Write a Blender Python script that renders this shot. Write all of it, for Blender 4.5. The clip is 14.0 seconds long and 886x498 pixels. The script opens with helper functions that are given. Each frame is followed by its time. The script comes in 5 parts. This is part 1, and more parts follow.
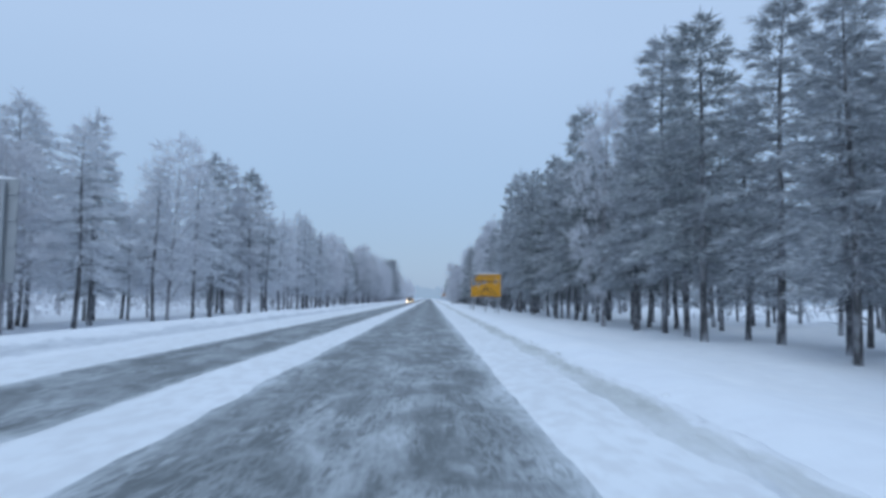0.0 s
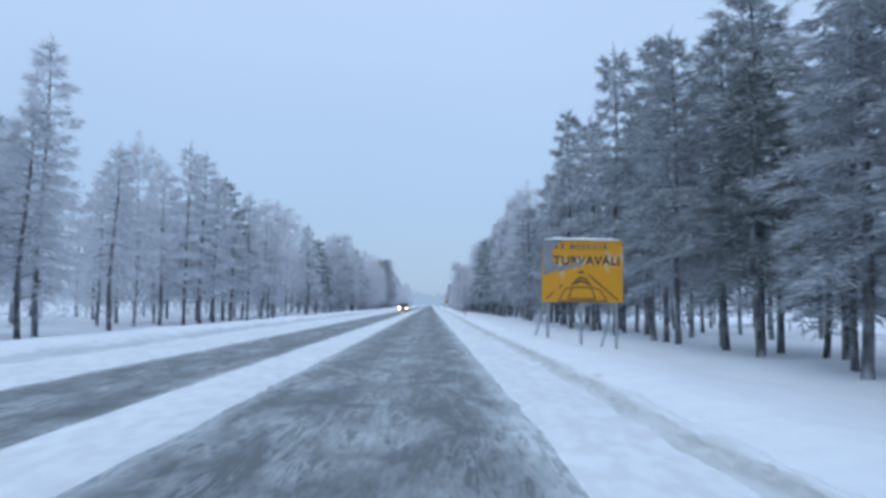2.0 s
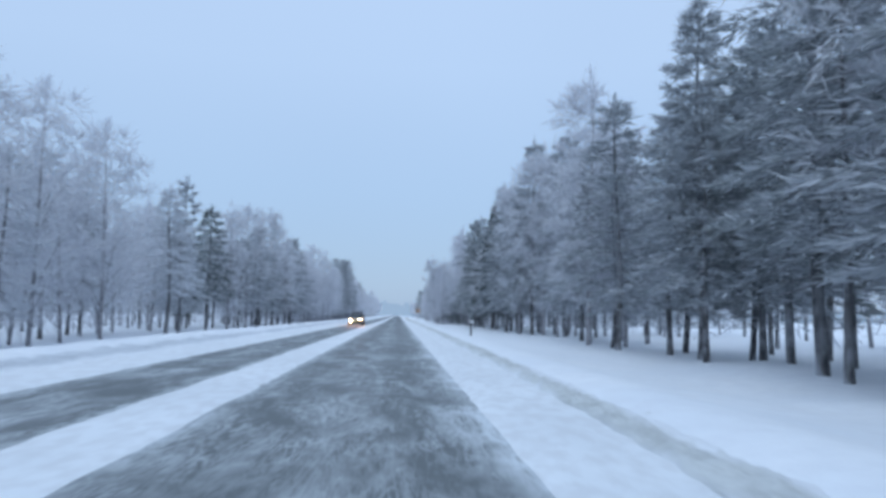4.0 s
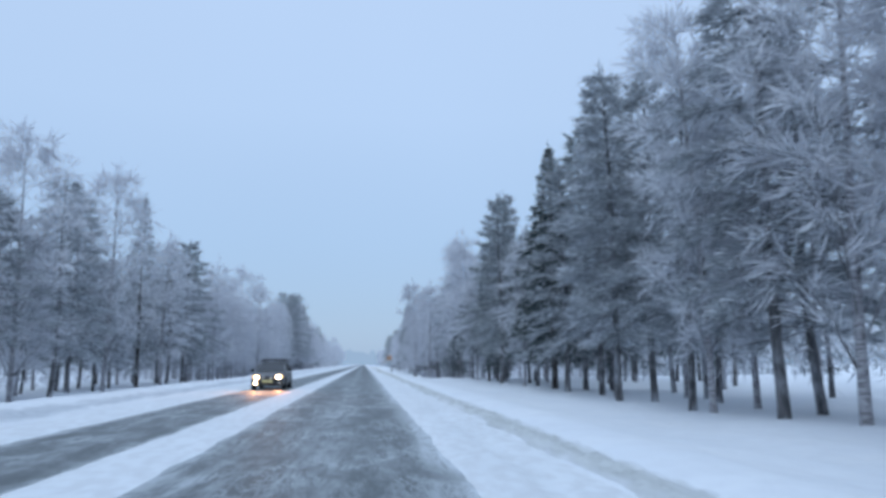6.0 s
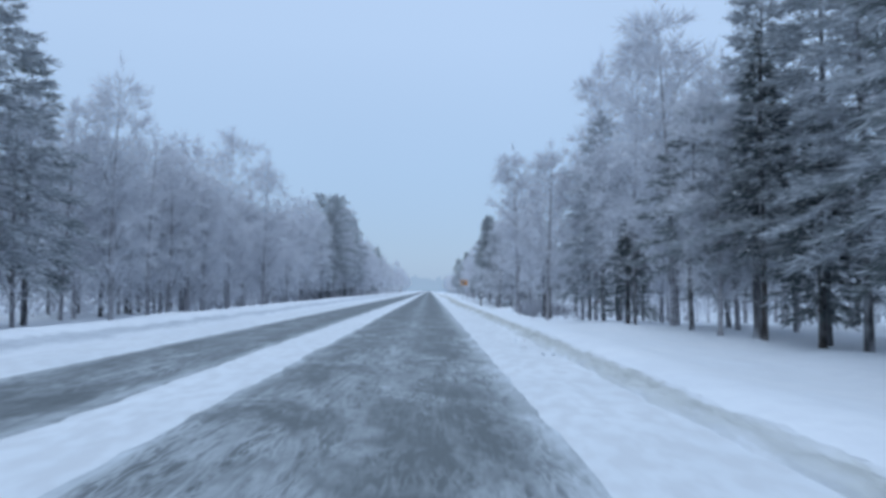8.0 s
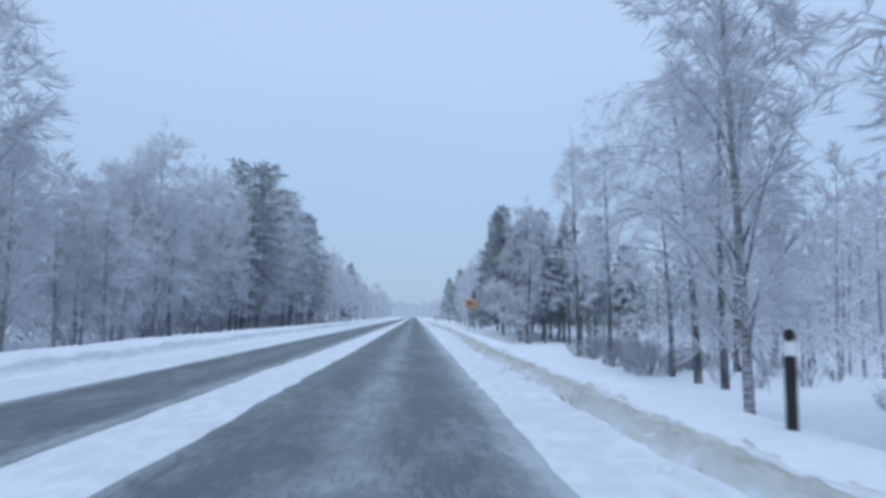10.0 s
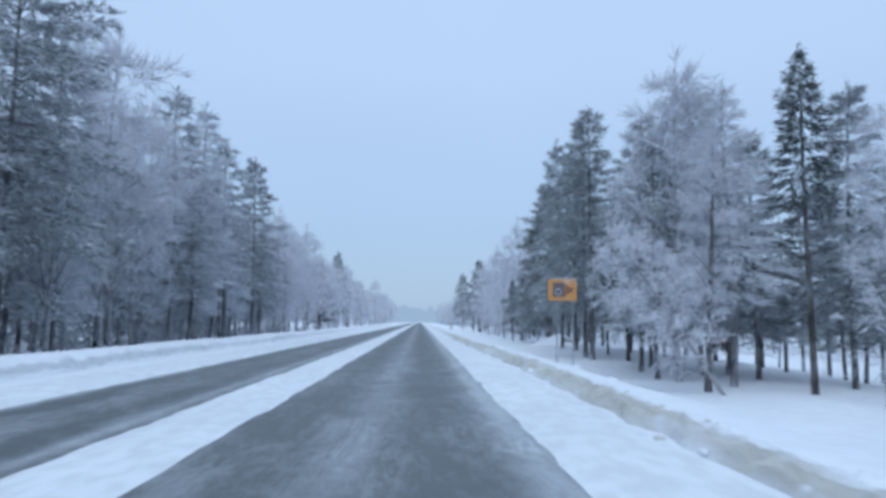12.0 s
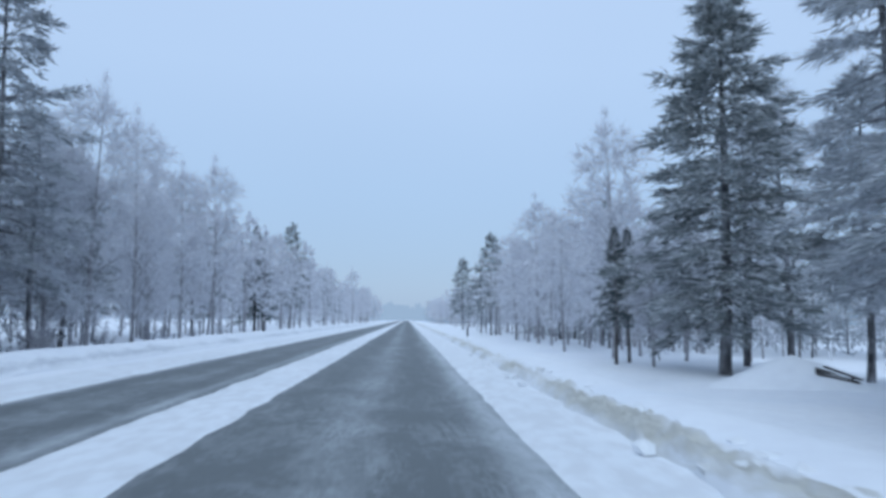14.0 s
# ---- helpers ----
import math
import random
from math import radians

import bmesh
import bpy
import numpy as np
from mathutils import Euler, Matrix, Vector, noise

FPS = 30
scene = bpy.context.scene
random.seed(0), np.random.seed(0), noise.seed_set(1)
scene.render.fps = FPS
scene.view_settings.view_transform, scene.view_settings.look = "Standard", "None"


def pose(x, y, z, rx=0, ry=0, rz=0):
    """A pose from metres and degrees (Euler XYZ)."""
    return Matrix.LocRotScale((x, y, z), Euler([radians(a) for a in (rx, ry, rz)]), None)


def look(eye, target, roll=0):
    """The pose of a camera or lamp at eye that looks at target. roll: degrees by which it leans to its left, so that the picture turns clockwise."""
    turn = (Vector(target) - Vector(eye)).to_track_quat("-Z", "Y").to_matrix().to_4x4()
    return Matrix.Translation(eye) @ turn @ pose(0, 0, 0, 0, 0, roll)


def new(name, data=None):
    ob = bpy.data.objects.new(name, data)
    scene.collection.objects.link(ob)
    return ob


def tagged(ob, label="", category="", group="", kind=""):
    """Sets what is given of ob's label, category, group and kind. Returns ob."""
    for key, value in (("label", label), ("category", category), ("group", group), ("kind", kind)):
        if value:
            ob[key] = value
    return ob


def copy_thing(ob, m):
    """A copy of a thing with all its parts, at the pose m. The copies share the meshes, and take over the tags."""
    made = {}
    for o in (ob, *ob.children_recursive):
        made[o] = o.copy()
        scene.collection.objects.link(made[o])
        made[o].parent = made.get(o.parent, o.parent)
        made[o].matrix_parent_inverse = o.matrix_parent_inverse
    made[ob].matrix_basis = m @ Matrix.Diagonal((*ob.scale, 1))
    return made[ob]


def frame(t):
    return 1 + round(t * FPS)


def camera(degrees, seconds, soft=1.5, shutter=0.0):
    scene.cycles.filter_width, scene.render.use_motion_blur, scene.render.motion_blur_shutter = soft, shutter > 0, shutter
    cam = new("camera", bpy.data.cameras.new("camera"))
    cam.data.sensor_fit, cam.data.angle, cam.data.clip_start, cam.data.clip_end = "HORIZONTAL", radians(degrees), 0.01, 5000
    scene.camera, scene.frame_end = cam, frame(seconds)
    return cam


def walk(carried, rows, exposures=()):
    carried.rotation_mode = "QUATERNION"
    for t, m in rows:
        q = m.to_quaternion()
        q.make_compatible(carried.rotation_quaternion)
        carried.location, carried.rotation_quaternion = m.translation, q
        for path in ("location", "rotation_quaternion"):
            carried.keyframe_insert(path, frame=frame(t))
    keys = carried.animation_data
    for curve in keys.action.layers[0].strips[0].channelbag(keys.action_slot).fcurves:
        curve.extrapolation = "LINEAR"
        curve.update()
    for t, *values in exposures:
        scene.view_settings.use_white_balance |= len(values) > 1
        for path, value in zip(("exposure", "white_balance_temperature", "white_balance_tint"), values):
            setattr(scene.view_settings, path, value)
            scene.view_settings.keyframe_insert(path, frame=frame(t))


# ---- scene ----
# A straight snow-covered forest road at dusk, seen from a car. x: right of the line of travel, y: along the road, z: up.
SPEED = 22.2
EYE = 1.25
cam = camera(63.4, 14.0, soft=3.5, shutter=0.12)
TURNS = [(0.0, -1.05, 3.92, -0.75), (0.5, -0.80, 4.14, -0.8), (1.0, -0.78, 4.36, -0.95), (1.5, -0.82, 4.44, -1.0), (2.0, -1.02, 4.46, -0.95),
         (2.5, -1.40, 4.56, -0.95), (3.0, -1.73, 4.62, -0.95), (3.2, -1.90, 4.66, -0.9), (5.3, -6.56, 9.86, 0.0), (5.5, -6.52, 10.70, 0.3),
         (6.0, -6.24, 9.05, 0.4), (6.5, -6.05, 7.16, 0.4), (7.0, -5.68, 5.28, 0.25)]
TURNS += [(7.5, -4.72, 3.40, -0.1), (8.0, -1.08, 3.30, -0.45), (8.2, -0.85, 3.28, -0.45), (10.3, -2.36, 5.62, -0.35), (10.5, -2.36, 5.72, -0.32),
          (11.0, -2.28, 5.82, -0.3), (11.5, -2.10, 5.88, -0.36), (12.0, -1.82, 5.76, -0.4), (12.5, -1.86, 5.60, -0.42), (13.0, -2.42, 5.60, -0.42),
          (13.5, -2.85, 5.64, -0.35), (14.0, -2.84, 5.60, -0.4)]
PATH = [(t, pose(0, SPEED * t, EYE, 90 + pitch, roll, yaw)) for t, yaw, pitch, roll in TURNS]
EXPOSURES = [(0.0, -0.09), (1.5, 0.04), (3.0, 0.06), (5.5, 0.0), (6.5, 0.1), (7.0, 0.14), (8.0, 0.0), (10.5, 0.03), (11.0, 0.08), (12.0, 0.06), (14.0, 0.03)]
walk(cam, PATH, EXPOSURES)

# ---------------------------------------------------------------- light: an overcast blue winter dusk
world = bpy.data.worlds.new("overcast_dusk")
scene.world = world
world.use_nodes = True
wn, wl = world.node_tree.nodes, world.node_tree.links
wn.clear()
sky = wn.new("ShaderNodeTexSky")
sky.sky_type = "NISHITA"
sky.sun_disc = False
sky.sun_elevation, sky.sun_rotation = radians(49), radians(193.5)
sky_bg = wn.new("ShaderNodeBackground")
sky_bg.inputs["Strength"].default_value = 0.02
wl.new(sky.outputs[0], sky_bg.inputs["Color"])
cloud_coord = wn.new("ShaderNodeTexCoord")
cloud_split = wn.new("ShaderNodeSeparateXYZ")
wl.new(cloud_coord.outputs["Generated"], cloud_split.inputs[0])
cloud_ramp = wn.new("ShaderNodeValToRGB")
CLOUD_STEPS = [(0.0, (0.284, 0.416, 0.618)), (0.07, (0.302, 0.440, 0.646)), (0.17, (0.349, 0.501, 0.724)), (0.33, (0.424, 0.577, 0.812)), (0.55, (0.462, 0.610, 0.850))]
for _ in CLOUD_STEPS[2:]:
    cloud_ramp.color_ramp.elements.new(0.5)
for step, (place, tone) in zip(cloud_ramp.color_ramp.elements, CLOUD_STEPS):
    step.position, step.color = place, (*tone, 1)
wl.new(cloud_split.outputs["Z"], cloud_ramp.inputs[0])
cloud_noise = wn.new("ShaderNodeTexNoise")
cloud_noise.inputs["Scale"].default_value = 1.6
wl.new(cloud_coord.outputs["Generated"], cloud_noise.inputs["Vector"])
cloud_gain = wn.new("ShaderNodeMapRange")
cloud_gain.inputs["To Min"].default_value, cloud_gain.inputs["To Max"].default_value = 0.93, 1.05
wl.new(cloud_noise.outputs["Fac"], cloud_gain.inputs["Value"])
cloud_bg = wn.new("ShaderNodeBackground")
wl.new(cloud_ramp.outputs[0], cloud_bg.inputs["Color"])
wl.new(cloud_gain.outputs[0], cloud_bg.inputs["Strength"])
sky_sum = wn.new("ShaderNodeAddShader")
wl.new(sky_bg.outputs[0], sky_sum.inputs[0])
wl.new(cloud_bg.outputs[0], sky_sum.inputs[1])
wl.new(sky_sum.outputs[0], wn.new("ShaderNodeOutputWorld").inputs["Surface"])
sun = new("sun", bpy.data.lights.new("sun", "SUN"))
sun.data.energy, sun.data.angle, sun.data.color = 0.95, radians(60), (0.82, 0.955, 1.04)
sun.matrix_world = look((0, 0, 60), (12, 50, 0))


# ---------------------------------------------------------------- materials
class Mat:
    """A node material with one Principled BSDF, and short ways to its noises and mixes."""

    def __init__(self, name, rough=0.8, metal=0.0, spec=0.3):
        self.m = bpy.data.materials.new(name)
        self.m.use_nodes = True
        self.n, self.l = self.m.node_tree.nodes, self.m.node_tree.links
        self.b = self.n["Principled BSDF"]
        self.b.inputs["Roughness"].default_value = rough
        self.b.inputs["Metallic"].default_value = metal
        self.b.inputs["Specular IOR Level"].default_value = spec
        self.coord = self.n.new("ShaderNodeTexCoord")
        self.geo = self.n.new("ShaderNodeNewGeometry")

    def noise(self, scale, detail=4, stretch=(1, 1, 1), where="Object", rough=0.55, turn=0, twist=0.0):
        mp = self.n.new("ShaderNodeMapping")
        mp.inputs["Scale"].default_value = stretch
        mp.inputs["Rotation"].default_value = (0, 0, radians(turn))
        self.l.new(self.coord.outputs[where] if where != "Position" else self.geo.outputs["Position"], mp.inputs["Vector"])
        nz = self.n.new("ShaderNodeTexNoise")
        nz.inputs["Scale"].default_value, nz.inputs["Detail"].default_value, nz.inputs["Roughness"].default_value = scale, detail, rough
        nz.inputs["Distortion"].default_value = twist
        self.l.new(mp.outputs[0], nz.inputs["Vector"])
        return nz.outputs["Fac"]

    def ramp(self, fac, stops):
        r = self.n.new("ShaderNodeValToRGB")
        e = r.color_ramp.elements
        while len(e) < len(stops):
            e.new(0.5)
        for k, (p, c) in enumerate(stops):
            e[k].position, e[k].color = p, (*c, 1)
        self.l.new(fac, r.inputs[0])
        return r.outputs[0]

    def mix(self, fac, a, b, blend="MIX"):
        x = self.n.new("ShaderNodeMix")
        x.data_type, x.blend_type = "RGBA", blend
        for sock, v in ((x.inputs[0], fac), (x.inputs[6], a), (x.inputs[7], b)):
            if hasattr(v, "links"):
                self.l.new(v, sock)
            else:
                sock.default_value = v if isinstance(v, (int, float)) else (*v, 1)
        return x.outputs[2]

    def math(self, op, a, b=0.0):
        x = self.n.new("ShaderNodeMath")
        x.operation = op
        for sock, v in zip(x.inputs, (a, b)):
            if hasattr(v, "links"):
                self.l.new(v, sock)
            else:
                sock.default_value = v
        return x.outputs[0]

    def color(self, sock):
        if hasattr(sock, "links"):
            self.l.new(sock, self.b.inputs["Base Color"])
        else:
            self.b.inputs["Base Color"].default_value = (*sock, 1)
        return self

    def rough(self, sock):
        self.l.new(sock, self.b.inputs["Roughness"])
        return self

    def bump(self, height, strength=0.3, distance=0.02):
        b = self.n.new("ShaderNodeBump")
        b.inputs["Strength"].default_value, b.inputs["Distance"].default_value = strength, distance
        self.l.new(height, b.inputs["Height"])
        self.l.new(b.outputs[0], self.b.inputs["Normal"])
        return self


def make_snow():
    s = Mat("snow", 0.75, spec=0.2)
    big, mid, fine = s.noise(0.25, 3, where="Position"), s.noise(2.2, 5, where="Position"), s.noise(26, 3, where="Position")
    c = s.mix(s.ramp(big, [(0.3, (0, 0, 0)), (0.7, (1, 1, 1))]), (0.785, 0.83, 0.885), (0.855, 0.885, 0.92))
    c = s.mix(s.ramp(mid, [(0.35, (0.5, 0.5, 0.5)), (0.62, (0, 0, 0))]), c, (0.74, 0.77, 0.82))
    s.color(c).bump(s.math("ADD", s.math("MULTIPLY", mid, 1.2), s.math("MULTIPLY", fine, 0.3)), 0.5, 0.06)
    return s.m


def make_road_snow():
    s = Mat("packed_road_snow", 0.7, spec=0.2)
    big, mid, fine = s.noise(0.7, 5, (1, 0.35, 1), "Position"), s.noise(5, 6, (1, 0.4, 1), "Position"), s.noise(40, 3, where="Position")
    c = s.mix(s.ramp(big, [(0.3, (0, 0, 0)), (0.75, (1, 1, 1))]), (0.82, 0.86, 0.90), (0.72, 0.76, 0.80))
    c = s.mix(s.ramp(mid, [(0.4, (0.6, 0.6, 0.6)), (0.58, (0, 0, 0))]), c, (0.66, 0.68, 0.71))
    s.color(c).bump(s.math("ADD", mid, s.math("MULTIPLY", fine, 0.4)), 0.5, 0.03)
    return s.m


def make_asphalt():
    """Grey frozen asphalt under blown snow: thin wavering filaments, wheel tracks worn darker, dusted edges."""
    s = Mat("icy_asphalt", 0.55, spec=0.35)
    split = s.n.new("ShaderNodeSeparateXYZ")
    s.l.new(s.geo.outputs["Position"], split.inputs[0])
    x = split.outputs["X"]

    def filament(scale, stretch, turn, twist, sharp):
        f = s.math("ABSOLUTE", s.math("SUBTRACT", s.noise(scale, 5, stretch, "Position", 0.6, turn, twist), 0.5))
        return s.math("MAXIMUM", s.math("SUBTRACT", 1.0, s.math("MULTIPLY", f, sharp)), 0.0)

    def band(centre, width):
        d = s.math("DIVIDE", s.math("SUBTRACT", x, centre), width)
        return s.math("POWER", 2.718, s.math("MULTIPLY", s.math("MULTIPLY", d, d), -1.0))
    drift = s.noise(0.8, 6, (1.3, 0.6, 1), "Position", 0.65, 8, 0.9)
    grain = s.noise(7.0, 6, (1.0, 0.5, 1), "Position", 0.72)
    grit = s.noise(70, 2, where="Position")
    far = s.math("MINIMUM", s.math("MAXIMUM", s.math("DIVIDE", s.math("SUBTRACT", split.outputs["Y"], 190.0), 40.0), 0.0), 1.0)
    threads = s.math("MAXIMUM", filament(2.1, (2.2, 0.42, 1), 20, 1.6, 17), s.math("MAXIMUM", filament(1.8, (2.6, 0.34, 1), -24, 1.3, 19), filament(0.9, (1.9, 0.22, 1), -7, 0.6, 14)))
    threads = s.math("MULTIPLY", threads, s.ramp(drift, [(0.34, (0.1, 0.1, 0.1)), (0.64, (1, 1, 1))]))
    threads = s.math("MULTIPLY", threads, s.math("SUBTRACT", 1.0, s.math("MULTIPLY", far, 0.6)))
    worn = s.math("ADD", s.math("ADD", band(-1.45, 0.36), band(0.15, 0.36)), s.math("ADD", band(-4.0, 0.3), band(-5.35, 0.3)))
    dust = s.math("ADD", s.math("ADD", s.math("MULTIPLY", band(1.10, 0.26), 1.7), band(-2.30, 0.14)), s.math("ADD", band(-3.5, 0.14), band(-5.75, 0.16)))
    middle = s.math("MULTIPLY", band(-0.62, 0.3), s.math("ADD", 0.05, s.math("MULTIPLY", far, 0.09)))
    cover = s.math("ADD", s.math("MULTIPLY", threads, 0.58), s.math("MULTIPLY", s.math("SUBTRACT", grain, 0.42), 0.5))
    cover = s.math("ADD", cover, s.math("ADD", s.math("MULTIPLY", dust, 0.24), middle))
    cover = s.math("ADD", cover, s.math("SUBTRACT", s.math("MULTIPLY", drift, 0.28), s.math("MULTIPLY", worn, 0.10)))
    cover = s.math("MINIMUM", s.math("MAXIMUM", s.math("SUBTRACT", cover, 0.13), 0.02), 0.95)
    base = s.mix(grit, (0.060, 0.071, 0.077), (0.138, 0.158, 0.166))
    s.color(s.mix(cover, base, (0.66, 0.72, 0.77)))
    s.rough(s.ramp(cover, [(0.0, (0.56, 0.56, 0.56)), (0.4, (0.8, 0.8, 0.8))]))
    s.bump(s.math("ADD", cover, s.math("MULTIPLY", grit, 0.25)), 0.4, 0.012)
    return s.m


def make_slush(name, lean, share, pale=(0.62, 0.63, 0.61), dark=(0.44, 0.445, 0.42), later=None):
    """Ploughed slush: brown-grey crumbs along the ridge, running out raggedly into clean snow; the dark also holds the
    face's shade.
    """
    s = Mat(name, 0.7, spec=0.25)
    split = s.n.new("ShaderNodeSeparateXYZ")
    s.l.new(s.geo.outputs["Position"], split.inputs[0])

    def slide(y0, y1, a, b):
        r = s.n.new("ShaderNodeMapRange")
        r.interpolation_type = "SMOOTHSTEP"
        for key, v in (("From Min", y0), ("From Max", y1), ("To Min", a), ("To Max", b)):
            r.inputs[key].default_value = v
        s.l.new(split.outputs["Y"], r.inputs["Value"])
        return r.outputs[0]
    across = s.n.new("ShaderNodeAttribute")
    across.attribute_name = "across"
    # lean brings the shade of the road-side face into the colour
    off = s.math("MULTIPLY", s.math("ADD", across.outputs["Fac"], lean), 1.15)
    big, fine, grit = s.noise(0.8, 5, (1.6, 0.35, 1), "Position", 0.65, 0, 0.5), s.noise(4.0, 6, (1, 0.5, 1), "Position", 0.72, 0, 0.6), s.noise(22, 4, where="Position")
    dirt_and_shade = s.math("SUBTRACT", slide(302, 330, share, share - 0.3), s.math("MULTIPLY", off, off))
    dirt_and_shade = s.math("ADD", dirt_and_shade, s.math("ADD", s.math("MULTIPLY", s.math("SUBTRACT", big, 0.5), 2.2), s.math("MULTIPLY", s.math("SUBTRACT", fine, 0.5), 1.7)))
    c = s.mix(s.ramp(fine, [(0.36, (1, 1, 1)), (0.60, (0, 0, 0))]), pale, dark)
    if later:
        c = s.mix(slide(160, 250, 0.0, 1.0), c, s.mix(s.ramp(fine, [(0.36, (1, 1, 1)), (0.60, (0, 0, 0))]), later[0], later[1]))
    c = s.mix(s.ramp(dirt_and_shade, [(0.05, (0, 0, 0)), (0.75, (1, 1, 1))]), (0.80, 0.835, 0.88), c)
    s.color(c).bump(s.math("ADD", fine, s.math("MULTIPLY", grit, 0.4)), 0.7, 0.05)
    return s.m


def make_bark(name, dark, light, frost, scale):
    s = Mat(name, 0.9, spec=0.15)
    plates = s.noise(scale, 5, (1, 1, 0.25), "Object", 0.65)
    rime = s.noise(1.3, 4, (1, 1, 0.5), "Object", 0.6)
    c = s.mix(s.ramp(plates, [(0.35, (0, 0, 0)), (0.62, (1, 1, 1))]), dark, light)
    c = s.mix(s.ramp(rime, [(0.45, (0, 0, 0)), (0.72, (frost, frost, frost))]), c, (0.66, 0.69, 0.75))
    s.color(c).bump(plates, 0.7, 0.03)
    return s.m


def make_birch_bark():
    s = Mat("birch_bark", 0.8, spec=0.2)
    marks = s.noise(9, 4, (0.5, 0.5, 2.2), "Object", 0.6)
    big = s.noise(0.8, 3)
    c = s.mix(s.ramp(marks, [(0.40, (0, 0, 0)), (0.55, (1, 1, 1))]), (0.16, 0.155, 0.165), (0.42, 0.42, 0.45))
    c = s.mix(s.ramp(big, [(0.4, (0, 0, 0)), (0.7, (0.5, 0.5, 0.5))]), c, (0.34, 0.335, 0.355))
    s.color(c).bump(marks, 0.4, 0.015)
    return s.m


def make_foliage(name, dark, mid, rime, low, high):
    """Needles or twigs under hoarfrost: each tuft has its own share of rime, and each tree its own."""
    s = Mat(name, 0.85, spec=0.15)
    s.b.inputs["Subsurface Weight"].default_value = 0.0
    info = s.n.new("ShaderNodeObjectInfo")
    patch = s.noise(0.7, 3)
    share = s.math("ADD", s.math("MULTIPLY", s.geo.outputs["Random Per Island"], 0.58),
                   s.math("ADD", s.math("MULTIPLY", patch, 0.42), s.math("MULTIPLY", s.math("SUBTRACT", info.outputs["Random"], 0.5), 0.22)))
    tone = s.ramp(share, [(low, dark), ((low + high) / 2, mid), (high, rime)])
    s.color(tone)
    thin = s.n.new("ShaderNodeBsdfTranslucent")
    s.l.new(tone, thin.inputs["Color"])
    both = s.n.new("ShaderNodeMixShader")
    both.inputs[0].default_value = 0.45
    s.l.new(s.b.outputs[0], both.inputs[1])
    s.l.new(thin.outputs[0], both.inputs[2])
    s.l.new(both.outputs[0], s.n["Material Output"].inputs["Surface"])
    return s.m


def plain(name, c, rough=0.6, metal=0.0, wear=0.12, scale=6.0):
    s = Mat(name, rough, metal, 0.4)
    nz = s.noise(scale, 5)
    s.color(s.mix(nz, tuple(v * (1 - wear) for v in c), tuple(min(1, v * (1 + wear)) for v in c))).bump(s.noise(scale * 6, 3), 0.08, 0.004)
    return s.m


def glowing(name, c, power):
    s = Mat(name, 0.3)
    s.color(c)
    s.b.inputs["Emission Color"].default_value = (*c, 1)
    s.b.inputs["Emission Strength"].default_value = power
    return s.m


def make_sign_yellow(name, c):
    s = Mat(name, 0.5, 0.0, 0.4)
    nz, small = s.noise(0.9, 3), s.noise(7, 5)
    rime = s.ramp(s.math("ADD", nz, s.math("MULTIPLY", small, 0.25)), [(0.70, (0, 0, 0)), (0.84, (0.55, 0.55, 0.55))])
    s.color(s.mix(rime, s.mix(small, c, tuple(v * 0.86 for v in c)), (0.62, 0.62, 0.64)))
    return s.m


SNOW, ROAD_SNOW, ASPHALT, SLUSH = make_snow(), make_road_snow(), make_asphalt(), make_slush("dirty_slush", 0.36, 0.80, (0.64, 0.672, 0.68), (0.42, 0.445, 0.445), ((0.60, 0.605, 0.57), (0.37, 0.37, 0.335)))
# grey-blue of the ploughed snow, with the bank face's shade put in
FURROW = make_slush("shade_grey_furrow_snow", 0.0, 0.8, (0.62, 0.66, 0.71), (0.47, 0.51, 0.56))
PINE_BARK = make_bark("pine_bark", (0.058, 0.060, 0.066), (0.165, 0.165, 0.173), 0.75, 5)
SPRUCE_BARK = make_bark("spruce_bark", (0.03, 0.028, 0.028), (0.09, 0.08, 0.075), 0.4, 7)
BIRCH_BARK = make_birch_bark()
OLD_BARK = make_bark("dark_birch_bark", (0.04, 0.04, 0.045), (0.14, 0.14, 0.15), 0.4, 6)
PINE_LIMB = make_bark("rimed_limb", (0.13, 0.13, 0.14), (0.27, 0.275, 0.29), 0.9, 4)
NEEDLES = make_foliage("frosted_pine_needles", (0.26, 0.285, 0.30), (0.41, 0.44, 0.47), (0.62, 0.645, 0.68), 0.22, 0.82)
DARK_NEEDLES = make_foliage("lightly_frosted_needles", (0.14, 0.165, 0.165), (0.25, 0.28, 0.285), (0.50, 0.53, 0.555), 0.22, 0.86)
HALF_NEEDLES = make_foliage("half_frosted_needles", (0.20, 0.225, 0.23), (0.33, 0.36, 0.375), (0.56, 0.59, 0.62), 0.22, 0.84)
SPRUCE_NEEDLES = make_foliage("snowy_spruce_needles", (0.055, 0.075, 0.075), (0.12, 0.145, 0.15), (0.32, 0.35, 0.38), 0.22, 0.92)
# beside real rime, this pale tone puts haze into the trees' colour
RIME_AND_HAZE_NEEDLES = make_foliage("rime_and_haze_needles", (0.56, 0.585, 0.62), (0.68, 0.70, 0.735), (0.82, 0.84, 0.87), 0.18, 0.78)
TWIGS = make_foliage("rimed_birch_twigs", (0.54, 0.545, 0.58), (0.66, 0.67, 0.71), (0.80, 0.815, 0.85), 0.18, 0.78)
BRUSH = make_foliage("rimed_willow_twigs", (0.26, 0.26, 0.29), (0.40, 0.405, 0.44), (0.60, 0.61, 0.65), 0.18, 0.80)
GREY_METAL = plain("galvanised_steel", (0.38, 0.40, 0.42), 0.45, 0.7)
SIGN_YELLOW = make_sign_yellow("yellow_sheeting", (0.64, 0.295, 0.014))
